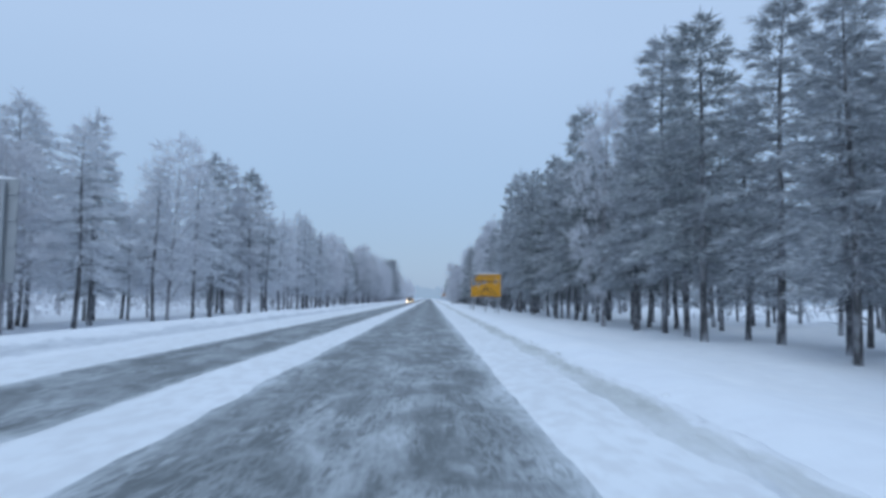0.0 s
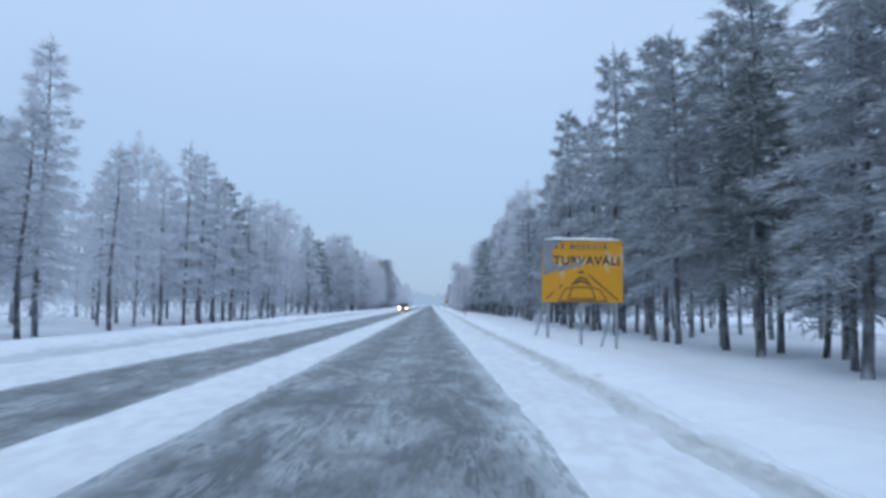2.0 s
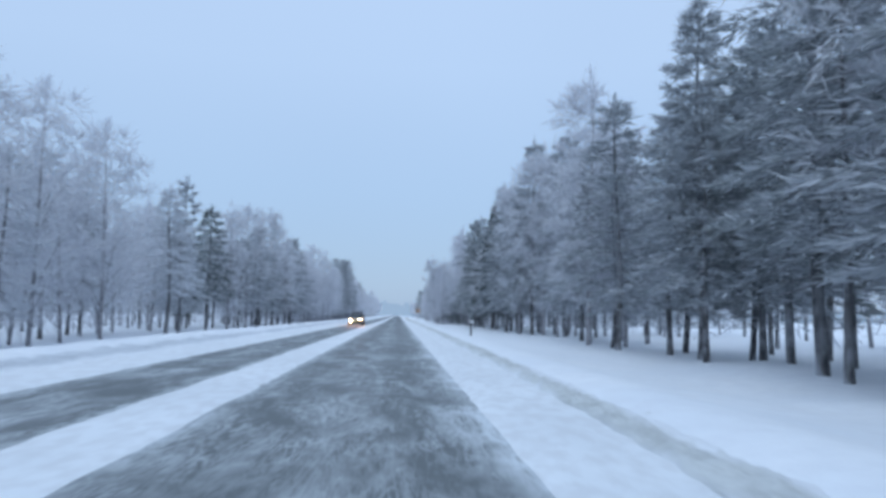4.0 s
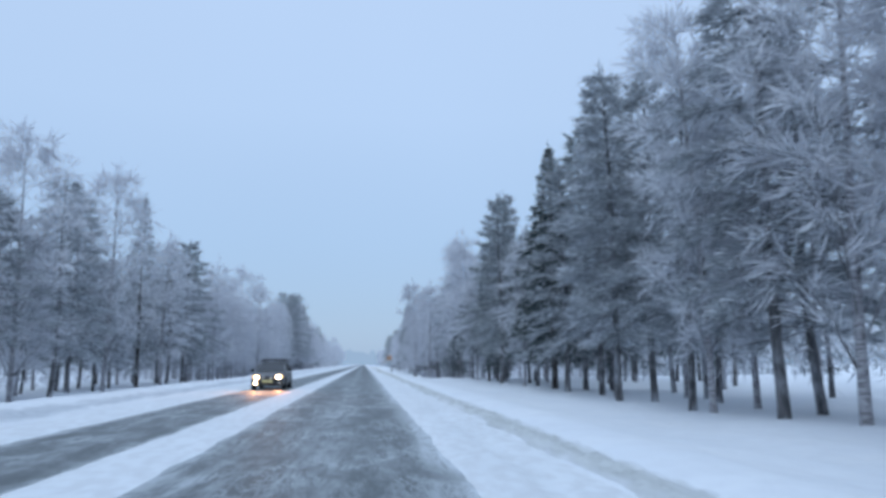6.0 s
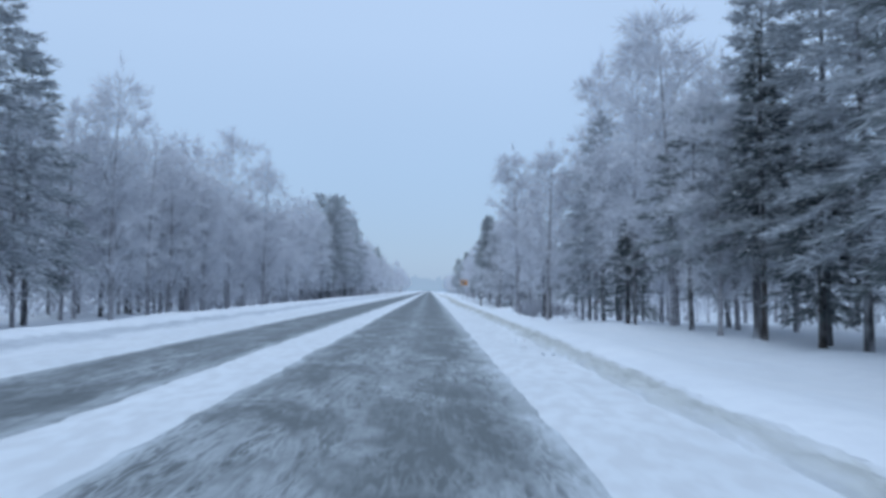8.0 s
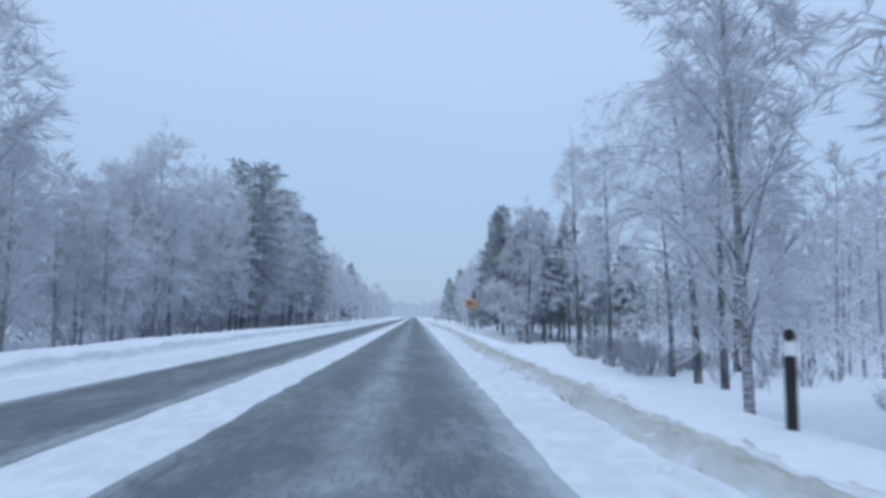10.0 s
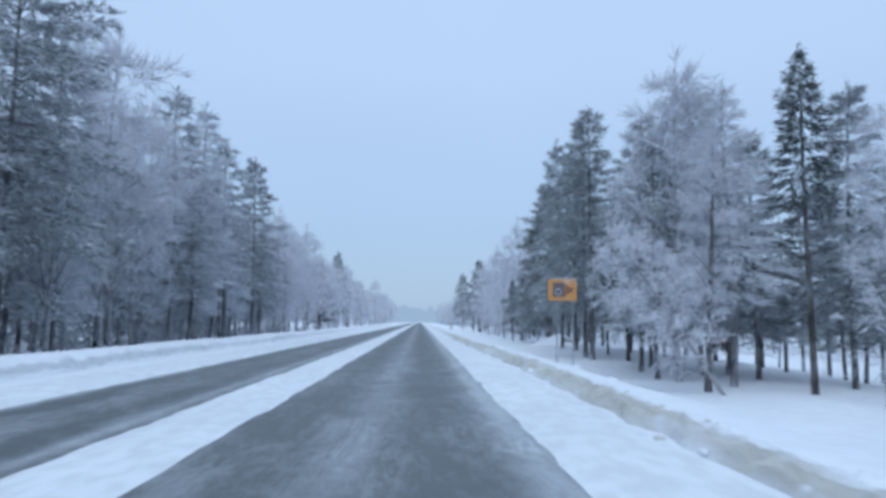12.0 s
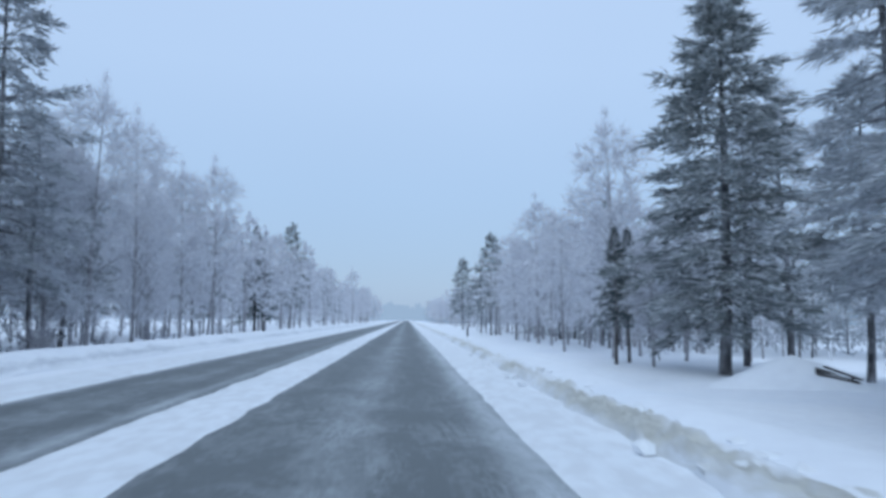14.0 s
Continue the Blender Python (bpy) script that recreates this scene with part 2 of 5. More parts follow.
SIGN_ORANGE = make_sign_yellow("orange_sheeting", (0.62, 0.285, 0.085))
SIGN_BLACK = plain("black_sign_paint", (0.03, 0.028, 0.03), 0.5)
SIGN_FADED = plain("faded_dark_print", (0.13, 0.11, 0.11), 0.6, 0, 0.3)
SIGN_BROWN = plain("brown_print", (0.30, 0.12, 0.06), 0.6)
POST_BLACK = plain("black_plastic", (0.02, 0.02, 0.022), 0.5)
POST_WHITE = plain("white_plastic", (0.75, 0.76, 0.78), 0.5)


# ---------------------------------------------------------------- mesh helpers
def mesh_ob(name, verts, faces, mats, parent=None, indices=None, smooth=False, label=""):
    me = bpy.data.meshes.new(name)
    me.from_pydata(verts, [], faces)
    for m in mats if isinstance(mats, (list, tuple)) else [mats]:
        me.materials.append(m)
    if indices is not None:
        me.polygons.foreach_set("material_index", indices)
    if smooth:
        me.polygons.foreach_set("use_smooth", [True] * len(me.polygons))
    me.update()
    ob = new(name, me)
    if parent:
        ob.parent = parent
    if label:
        ob["label"] = label
    return ob


def part(name, bm, material, parent, label="", smooth=False):
    me = bpy.data.meshes.new(name)
    bm.normal_update()
    bm.to_mesh(me)
    bm.free()
    me.materials.append(material)
    if smooth:
        me.polygons.foreach_set("use_smooth", [True] * len(me.polygons))
    ob = new(name, me)
    ob.parent = parent
    if label:
        ob["label"] = label
    return ob


def box(bm, x0, x1, y0, y1, z0, z1, bevel=0.0):
    r = bmesh.ops.create_cube(bm, size=1)
    vs = r["verts"]
    bmesh.ops.transform(bm, verts=vs, matrix=Matrix.Translation(((x0 + x1) / 2, (y0 + y1) / 2, (z0 + z1) / 2)) @ Matrix.Diagonal((x1 - x0, y1 - y0, z1 - z0, 1)))
    if bevel:
        es = list({e for v in vs for e in v.link_edges})
        bmesh.ops.bevel(bm, geom=es, offset=bevel, segments=2, affect="EDGES")
    return bm


def rod(bm, a, b, r0, r1=None, seg=8):
    r1 = r0 if r1 is None else r1
    a, b = Vector(a), Vector(b)
    d = b - a
    r = bmesh.ops.create_cone(bm, cap_ends=True, segments=seg, radius1=r0, radius2=r1, depth=d.length)
    bmesh.ops.transform(bm, verts=r["verts"], matrix=Matrix.Translation((a + b) / 2) @ d.to_track_quat("Z", "Y").to_matrix().to_4x4())
    return bm


def wave(x, y, s=1.0, seed=0.0):
    return noise.noise(Vector((x * s, y * s, seed)))


# ---------------------------------------------------------------- ground and road
def ease(v, a, b):
    v = min(1.0, max(0.0, (v - a) / (b - a)))
    return v * v * (3 - 2 * v)


def ground_z(x, y):
    """The height of the snow: level at the road, sinking to the forest floor on both sides."""
    if x > -3:
        floor = -0.40 - 1.12 * ease(y, 208, 250) + 0.60 * ease(y, 290, 332)
        floor -= 2.2 * ease(x, 16, 38) * ease(y, 225, 290)
        z = 0.05 + (floor - 0.05) * ease(x, 3.4, 8.0) + 0.13 * ease(x, 2.6, 3.5) * (1 - ease(x, 3.8, 5.2))
        rough = ease(x, 3.0, 7.0)
    else:
        floor = -0.45
        z = 0.05 + (floor - 0.05) * ease(-x, 9.8, 15.0) + (0.22 + 0.14 * ease(y, 190, 270)) * ease(-x, 8.1, 8.9) * (1 - ease(-x, 9.3, 12.5))
        rough = ease(-x, 8.2, 12.5)
    z += rough * (0.18 * wave(x, y, 0.12, 3) + 0.15 * wave(x, y, 0.4, 5) + 0.05 * wave(x, y, 1.1, 7)) + 0.02 * wave(x, y, 0.9, 9)
    if -7.15 < x < 2.4:
        z = -0.06
    return z


def build_ground():
    xs = [-900, -400, -200, -120, -80, -60, -48, -40, -34] + [-30 + 1.5 * i for i in range(9)]
    xs += [-17.0 + 0.5 * i for i in range(11)] + [-11.8 + 0.2 * i for i in range(23)] + [-7.2, -7.1, -5, -1, 2.3] + [2.45 + 0.3 * i for i in range(24)]
    xs += [10 + 1.2 * i for i in range(16)] + [31, 36, 42, 50, 62, 80, 120, 200, 400, 900]
    ys = [-200, -100, -60, -40] + [-30 + 1.2 * i for i in range(390)] + [440 + 8 * i for i in range(60)] + [950, 1100, 1400, 2000, 3000]
    verts = [(x, y, ground_z(x, y)) for y in ys for x in xs]
    w = len(xs)
    faces = [(j * w + i, j * w + i + 1, (j + 1) * w + i + 1, (j + 1) * w + i) for j in range(len(ys) - 1) for i in range(w - 1)]
    tagged(mesh_ob("ground", verts, faces, SNOW, smooth=True), "deep undisturbed blue-white snow over verge and forest floor", "snow", kind="structure")


def strip_rows():
    y, out = -40.0, []
    while y < 900:
        out.append(y)
        y += 0.4 if y < 420 else 2.0
    return out


def build_strip(name, label, category, left, right, height, mat, seed, rag=0.085, lumps=0.012, inner=6, groove=None):
    """A long low band of snow along the road with frayed edges; left and right are its sides."""
    rows = strip_rows()
    verts, faces = [], []
    w = inner + 3
    for y in rows:
        l = left(y) + rag * (0.5 * wave(0, y, 0.11, seed) + 0.6 * wave(0, y, 0.6, seed + 2) + 0.6 * wave(0, y, 2.6, seed + 4))
        r = right(y) + rag * (0.5 * wave(4, y, 0.11, seed) + 0.6 * wave(4, y, 0.6, seed + 2) + 0.6 * wave(4, y, 2.6, seed + 4))
        verts.append((l, y, -0.01))
        for i in range(inner + 1):
            u = i / inner
            bulge = height * (1 - abs(2 * u - 1) ** 4) + 0.004
            x = l + (r - l) * (0.04 + 0.92 * u)
            if groove:
                bulge -= 0.045 * groove(y) * math.exp(-((x - 1.88 - 0.05 * wave(2, y, 0.4, seed)) / 0.11) ** 2)
            verts.append((x, y, bulge + lumps * wave(u * 5, y, 1.3, seed + 6)))
        verts.append((r, y, -0.01))
    for j in range(len(rows) - 1):
        for i in range(w - 1):
            faces.append((j * w + i, j * w + i + 1, (j + 1) * w + i + 1, (j + 1) * w + i))
    return tagged(mesh_ob(name, verts, faces, mat, smooth=True), label, category, kind="structure")


def build_road():
    ys = [-40 + 4 * i for i in range(236)]
    xs = [-7.9, -5.8, -3.6, -2.3, -0.6, 1.1, 2.6]
    verts = [(x, y, 0.0) for y in ys for x in xs] + [(x, y, -0.3) for y in (ys[0], ys[-1]) for x in (xs[0], xs[-1])]
    w = len(xs)
    faces = [(j * w + i, j * w + i + 1, (j + 1) * w + i + 1, (j + 1) * w + i) for j in range(len(ys) - 1) for i in range(w - 1)]
    tagged(mesh_ob("road", verts, faces, ASPHALT), "grey icy asphalt road streaked with blown snow", "road", kind="structure")
    build_strip("snow_strip", "white packed snow ridge between the two lanes", "snow", lambda y: -3.56 + 0.28 * ease(y, 150, 290), lambda y: -2.30 + 0.24 * ease(y, 150, 290), 0.035, ROAD_SNOW, 11.3)
    build_strip("snow_strip", "white packed snow on the road shoulder", "snow", lambda y: 1.06 + 0.12 * ease(y, 150, 290), lambda y: ridge_x(y) + 0.1, 0.05, ROAD_SNOW, 23.7, 0.05, inner=15, groove=lambda y: ease(y, 108, 124) * (1 - ease(y, 142, 160)))
    build_strip("snow_strip", "white packed snow on the far road shoulder", "snow", lambda y: -7.75, lambda y: -5.74, 0.05, ROAD_SNOW, 37.1)
    build_slush_ridge("slush_ridge", "dirty brown-grey slush ridge left by the plough", SLUSH, ridge_x, ridge_w)
    build_slush_ridge("snow_furrow", "ploughed snow between far shoulder and verge, bank shade in its grey", FURROW, lambda y: -8.0 - 0.15 * ease(y, 200, 290), lambda y: 0.72 - 0.3 * ease(y, 150, 290), lambda x, y: ground_z(x, y) - 0.015)
    for seed, side in ((5, 1), (6, -1)):
        build_clods(seed, side)


def build_slush_ridge(name, label, mat, centre, width, base=lambda x, y: 0.062):
    """A low crumbling ridge of slush: a broken edge towards the road, running out into the verge on the other side."""
    rows = [-20 + 0.16 * i for i in range(2500)] + [380 + 2.0 * i for i in range(190)]
    w = 17
    verts, faces, across = [], [], []
    for y in rows:
        mid, half = centre(y), width(y)
        half *= 1 + 0.30 * wave(1, y, 0.17, 51.9) + 0.30 * wave(2, y, 0.9, 53.1)
        mid += 0.09 * wave(3, y, 0.08, 55.3) + 0.06 * wave(3, y, 0.8, 57.7)
        for i in range(w):
            u = 2 * i / (w - 1) - 1
            body = min(1.0, 2.6 * (1 + u)) * (1 - max(0.0, u) ** 2) * (0.05 + 0.035 * ease(y, 80, 125) + 0.055 * ease(y, 180, 260))
            crumbs = (1 + 0.9 * ease(y, 180, 260)) * (1 - abs(u) ** 3) * (0.04 * wave(u * 1.1, y, 1.9, 59.9) + 0.055 * wave(u * 2.6, y, 4.3, 61.3))
            x = mid + half * u * (1.0 + 0.18 * wave(u * 2, y, 3.1, 63.7))
            across.append(u)
            verts.append((x, y, base(x, y) + body + crumbs - (0.08 if i in (0, w - 1) else 0)))
    for j in range(len(rows) - 1):
        for i in range(w - 1):
            faces.append((j * w + i, j * w + i + 1, (j + 1) * w + i + 1, (j + 1) * w + i))
    ob = tagged(mesh_ob(name, verts, faces, mat, smooth=True), label, "slush", kind="structure")
    ob.data.attributes.new("across", "FLOAT", "POINT").data.foreach_set("value", across)


# y, middle and half width of the slush ridge along the right shoulder
RIDGE = ((-40, 2.50, 0.36), (60, 2.50, 0.36), (128, 2.80, 0.38), (165, 2.79, 0.38), (205, 2.78, 0.40), (246, 2.50, 0.40), (266, 2.80, 0.40), (287, 3.02, 0.50), (311, 2.58, 0.36), (345, 2.70, 0.40), (900, 2.80, 0.40))


def along_ridge(y, column):
    y = min(899.0, max(-40.0, y))
    for a, b in zip(RIDGE, RIDGE[1:]):
        if y < b[0]:
            return a[column] + (b[column] - a[column]) * ease(y, a[0], b[0])
    return RIDGE[-1][column]


def ridge_x(y):
    return along_ridge(y, 1)


def ridge_w(y):
    return along_ridge(y, 2)


def build_clods(seed, side):
    """Clods of ploughed snow along the edge of the road, the ones on the ridge soiled."""
    rng = random.Random(seed)
    verts, faces, slots = [], [], []
    shape = bmesh.new()
    bmesh.ops.create_icosphere(shape, subdivisions=1, radius=1)
    base, tris = [v.co.copy() for v in shape.verts], [[v.index for v in f.verts] for f in shape.faces]
    shape.free()
    for k in range(900 if side > 0 else 260):
        y = rng.uniform(-5, 420) if k < 260 else rng.uniform(190, 350)
        across = rng.gauss(0.25, 0.35)
        x = ridge_x(y) + across if side > 0 else -8.7 + rng.gauss(0, 0.4)
        r = rng.uniform(0.03, 0.10) if k < 260 else rng.uniform(0.04, 0.125)
        n = len(verts)
        worn = [rng.uniform(0.6, 1.3) for _ in base]
        foot = 0.06 if side < 0 or k < 260 else 0.06 + 0.08 * ease(y, 180, 260) * (1 - abs(across))
        verts.extend((x + v.x * r * a * 1.2, y + v.y * r * a * 1.4, foot + v.z * r * a * 0.8) for v, a in zip(base, worn))
        faces.extend(tuple(n + i for i in t) for t in tris)
        slots.extend([1 if side > 0 and abs(across) < 0.4 and k % 3 else 0] * len(tris))
    tagged(mesh_ob("snow_clods", verts, faces, [ROAD_SNOW, SLUSH], None, slots), "loose clods of ploughed snow beside the road", "snow", kind="stuff")


build_ground()
build_road()


# ---------------------------------------------------------------- trees
def tube(path, radii, seg, verts, faces):
    """Appends a tapered tube along path to verts and faces."""
    base = len(verts)
    for k, (p, r) in enumerate(zip(path, radii)):
        d = (path[min(k + 1, len(path) - 1)] - path[max(k - 1, 0)]).normalized()
        a = d.orthogonal().normalized()
        b = d.cross(a)
        for s in range(seg):
            t = 2 * math.pi * s / seg
            verts.append(p + a * (r * math.cos(t)) + b * (r * math.sin(t)))
    for k in range(len(path) - 1):
        for s in range(seg):
            s2 = (s + 1) % seg
            faces.append((base + k * seg + s, base + k * seg + s2, base + (k + 1) * seg + s2, base + (k + 1) * seg + s))
    faces.append(tuple(base + (len(path) - 1) * seg + s for s in range(seg)))


def strands(rng, feet, ways, length, width):
    """One long thin blade from each foot along its way; length and width are means. Gives an array of triangles."""
    n = len(feet)
    ways = ways / np.linalg.norm(ways, axis=1)[:, None]
    side = np.cross(ways, rng.normal(0, 1, (n, 3)))
    side /= np.linalg.norm(side, axis=1)[:, None] + 1e-9
    ln, wd = length * rng.uniform(0.55, 1.35, (n, 1)), width * rng.uniform(0.6, 1.3, (n, 1))
    return np.stack((feet - side * wd * 0.35, feet + ways * ln * 0.4 + side * wd * 0.65, feet + ways * ln), 1)


def sprays(rng, at, ways, reach, count, length, width, loose, droop):
    """Branchlets that leave the points at along ways, each set with count blades; droop pulls their ends down."""
    k = len(at)
    t = rng.uniform(0.02, 1.0, (k, count, 1))
    bent = ways[:, None, :] * reach[:, None, None] * t
    bent[:, :, 2] -= droop * reach[:, None] * t[:, :, 0] ** 2
    feet = at[:, None, :] + bent + rng.normal(0, 0.05, (k, count, 3))
    d = np.repeat(ways[:, None, :], count, 1) + rng.normal(0, loose, (k, count, 3)) * (1, 1, 0.75)
    d[:, :, 2] -= droop * t[:, :, 0]
    return strands(rng, feet.reshape(-1, 3), d.reshape(-1, 3), length, width)


def crown_mesh(layers, root):
    """The crown as one mesh: layers are pairs of a triangle array and its material."""
    tris = np.concatenate([t for t, _ in layers])
    n = len(tris)
    index = np.concatenate([np.full(len(t), k) for k, (t, _) in enumerate(layers)]).tolist()
    return mesh_ob("crown", tris.reshape(-1, 3).tolist(), np.arange(3 * n).reshape(-1, 3).tolist(), [m for _, m in layers], root, index)


def tree_base(name, label, category, group):
    return tagged(new(name), label, category, group)


def trunk_mesh(tv, tf, lv, lf, bark, root, limb=None):
    """Trunk and limbs as one joined mesh: the foot of each limb is tied into the trunk."""
    n = len(tv)
    lf = list(lf)
    caps = [f for f in lf if len(f) == 3]
    first = 0
    for cap in caps:
        foot = lv[first]
        near = min(range(n), key=lambda i: (tv[i] - foot).length_squared)
        lf.append((first, first + 1, near - n))
        first = max(cap) + 1
    return mesh_ob("trunk", tv + lv, tf + [tuple(i + n for i in f) for f in lf], [bark, limb or PINE_LIMB], root, [0] * len(tf) + [1] * len(lf), True)


def build_pine(seed, needles, label, crown_from=0.38, radius=2.4, limbs=44, per=9, blades=9, size=0.36, width=0.055, lite=False, blunt=0.82, stout=1.0):
    """A Scots pine 14 m high: bare lower trunk with dead stubs, limbs with flat fans of rimed needles in layers, snow on the upper side."""
    rng, npr = random.Random(seed), np.random.default_rng(seed)
    h = 14.0
    lean = Vector((rng.uniform(-0.25, 0.25), rng.uniform(-0.25, 0.25), 0))
    bend = [rng.uniform(-0.12, 0.12) for _ in range(4)]

    def axis(u):
        return Vector((lean.x * u + bend[0] * math.sin(3.1 * u) + bend[1] * math.sin(6.3 * u), lean.y * u + bend[2] * math.sin(3.1 * u) + bend[3] * math.sin(5.9 * u), h * u))
    seg = 5 if lite else 8
    us = [0, 0.02, 0.12, 0.3, 0.5, 0.7, 0.87, 1.0]
    tv, tf, lv, lf, green, white = [], [], [], [], [], []
    tube([axis(u) - Vector((0, 0, 0.5 if u == 0 else 0)) for u in us], [r * stout for r in (0.20, 0.155, 0.135, 0.12, 0.098, 0.065, 0.036, 0.012)], seg, tv, tf)
    for _ in range(3 if lite else 12):
        u, t = rng.uniform(0.10, crown_from), rng.uniform(0, 6.28)
        p, d = axis(u), Vector((math.cos(t), math.sin(t), rng.uniform(-0.35, 0.1)))
        ln = rng.uniform(0.5, 1.5)
        tube([p, p + d * ln * 0.6, p + d * ln + Vector((0, 0, -0.1))], [0.025, 0.016, 0.005], 3, lv, lf)
    for i in range(limbs):
        f = min(1.0, max(0.0, (i + rng.uniform(-0.4, 0.4)) / limbs))
        u = crown_from + (0.985 - crown_from) * f
        prof = (0.55 + 0.45 * min(1.0, f / 0.15)) * (1 - f) ** blunt + 0.09
        ln = radius * prof * rng.uniform(0.72, 1.26)
        t = i * 2.399 + rng.uniform(-0.5, 0.5)
        rise = -0.26 + 0.95 * f + rng.uniform(-0.15, 0.15)
        out = np.array((math.cos(t), math.sin(t), 0.0))
        p0 = np.array(axis(u))

        def along(v):
            v = np.atleast_1d(v)[:, None]
            return p0 + out * (ln * v) + np.array((0, 0, 1.0)) * (ln * (rise * v - 0.34 * v * v + 0.16 * v ** 3))
        if not lite:
            pts = [Vector(p) for p in along((0, 0.35, 0.7))]
            tube(pts, [0.05 * (1 - 0.7 * f) + 0.012, 0.03 * (1 - 0.6 * f) + 0.008, 0.007], 3, lv, lf)
        k = max(3, int(per * (0.4 + 0.7 * ln / radius)))
        v = 0.06 + 0.94 * (np.arange(k) + npr.random(k)) / k
        turn = np.where(np.arange(k) % 2, 1, -1) * npr.uniform(0.35, 1.2, k) * (1.15 - 0.5 * v)
        way = np.stack((out[0] * np.cos(turn) - out[1] * np.sin(turn), out[0] * np.sin(turn) + out[1] * np.cos(turn), npr.uniform(-0.18, 0.16, k) + 0.5 * max(0.0, rise) * v), 1)
        reach = ln * 0.55 * (1.12 - 0.78 * v) * npr.uniform(0.55, 1.1, k) + 0.14
        green.append(sprays(npr, along(v), way, reach, blades, size, width, 0.34, 0.24))
        if not lite:
            top = along(v)
            top[:, 2] += 0.05
            white.append(sprays(npr, top, way, reach * 0.9, max(1, blades // 6), size * 0.9, width * 1.1, 0.25, 0.24))
    tips = np.array([axis(0.90 + 0.02 * j) for j in range(5)])
    green.append(sprays(npr, tips, np.tile((0, 0, 1.0), (5, 1)), np.full(5, 0.4), 3 if lite else 12, size, width, 0.5, 0.0))
    root = tree_base("pine", label, "pine tree", "roadside trees")
    trunk_mesh(tv, tf, lv, lf, PINE_BARK, root)
    crown_mesh([(np.concatenate(green), needles)] + ([] if lite else [(np.concatenate(white), RIME_AND_HAZE_NEEDLES)]), root)
    return root, h


def build_spruce(seed, label, radius=2.1, boughs=130, per=7, blades=10, size=0.36, width=0.07, low=0.11, needles=None, stout=1.0):
    """A Norway spruce 12 m high: close layers of drooping boughs, turned up at their ends, with snow along their backs."""
    rng, npr = random.Random(seed), np.random.default_rng(seed)
    h = 12.0
    tv, tf, green, white = [], [], [], []
    tube([Vector((0.04 * math.sin(4 * u), 0.04 * math.cos(5 * u), h * u - (0.5 if u == 0 else 0))) for u in (0, 0.04, 0.3, 0.6, 0.85, 1)], [r * stout for r in (0.2, 0.16, 0.125, 0.08, 0.04, 0.01)], 7, tv, tf)
    for i in range(boughs):
        f = (i + rng.random()) / boughs
        f = 1 - (1 - f) ** 1.25
        z = h * (low + (0.975 - low) * f)
        t = i * 2.399 + rng.uniform(-0.4, 0.4)
        ln = (radius * (1 - f) ** 0.88 + 0.06) * rng.uniform(0.62, 1.16)
        fine = 0.34 + 0.66 * min(1.0, (1 - f) / 0.36)
        out = np.array((math.cos(t), math.sin(t), 0.0))
        sag = -0.50 * (1 - f) + 0.45 * f + rng.uniform(-0.1, 0.1)

        def along(v):
            v = np.atleast_1d(v)[:, None]
            return np.array((0, 0, z)) + out * (ln * v) + np.array((0, 0, 1.0)) * (ln * (sag * v + 0.20 * v * v))
        k = max(3, int(per * (0.45 + 0.65 * ln / radius)))
        v = 0.06 + 0.94 * (np.arange(k) + npr.random(k)) / k
        turn = np.where(np.arange(k) % 2, 1, -1) * npr.uniform(0.3, 1.0, k) * (1.1 - 0.6 * v)
        way = np.stack((out[0] * np.cos(turn) - out[1] * np.sin(turn), out[0] * np.sin(turn) + out[1] * np.cos(turn), sag * 0.6 + npr.uniform(-0.15, 0.1, k)), 1)
        reach = ln * 0.42 * (1.1 - 0.75 * v) * npr.uniform(0.6, 1.1, k) + 0.10
        green.append(sprays(npr, along(v), way, reach * (0.5 + 0.5 * fine), blades, size * fine, width * (0.4 + 0.6 * fine), 0.32, 0.30))
        if rng.random() < 0.55:
            top = along(v[v > 0.45])
            top[:, 2] += 0.05
            white.append(sprays(npr, top, way[v > 0.45], reach[v > 0.45] * 0.8, 2, size * 0.85 * fine, width * 1.5 * fine, 0.12, 0.28))
    tips = np.array([(0.0, 0.0, h * (0.94 + 0.015 * j)) for j in range(4)])
    green.append(sprays(npr, tips, np.tile((0, 0, 1.0), (4, 1)), np.full(4, 0.2), 7, 0.2, 0.04, 0.35, 0.0))
    root = tree_base("spruce", label, "spruce tree", "roadside trees")
    mesh_ob("trunk", tv, tf, SPRUCE_BARK, root, smooth=True)
    crown_mesh([(np.concatenate(green), needles or SPRUCE_NEEDLES), (np.concatenate(white), RIME_AND_HAZE_NEEDLES)], root)
    return root, h


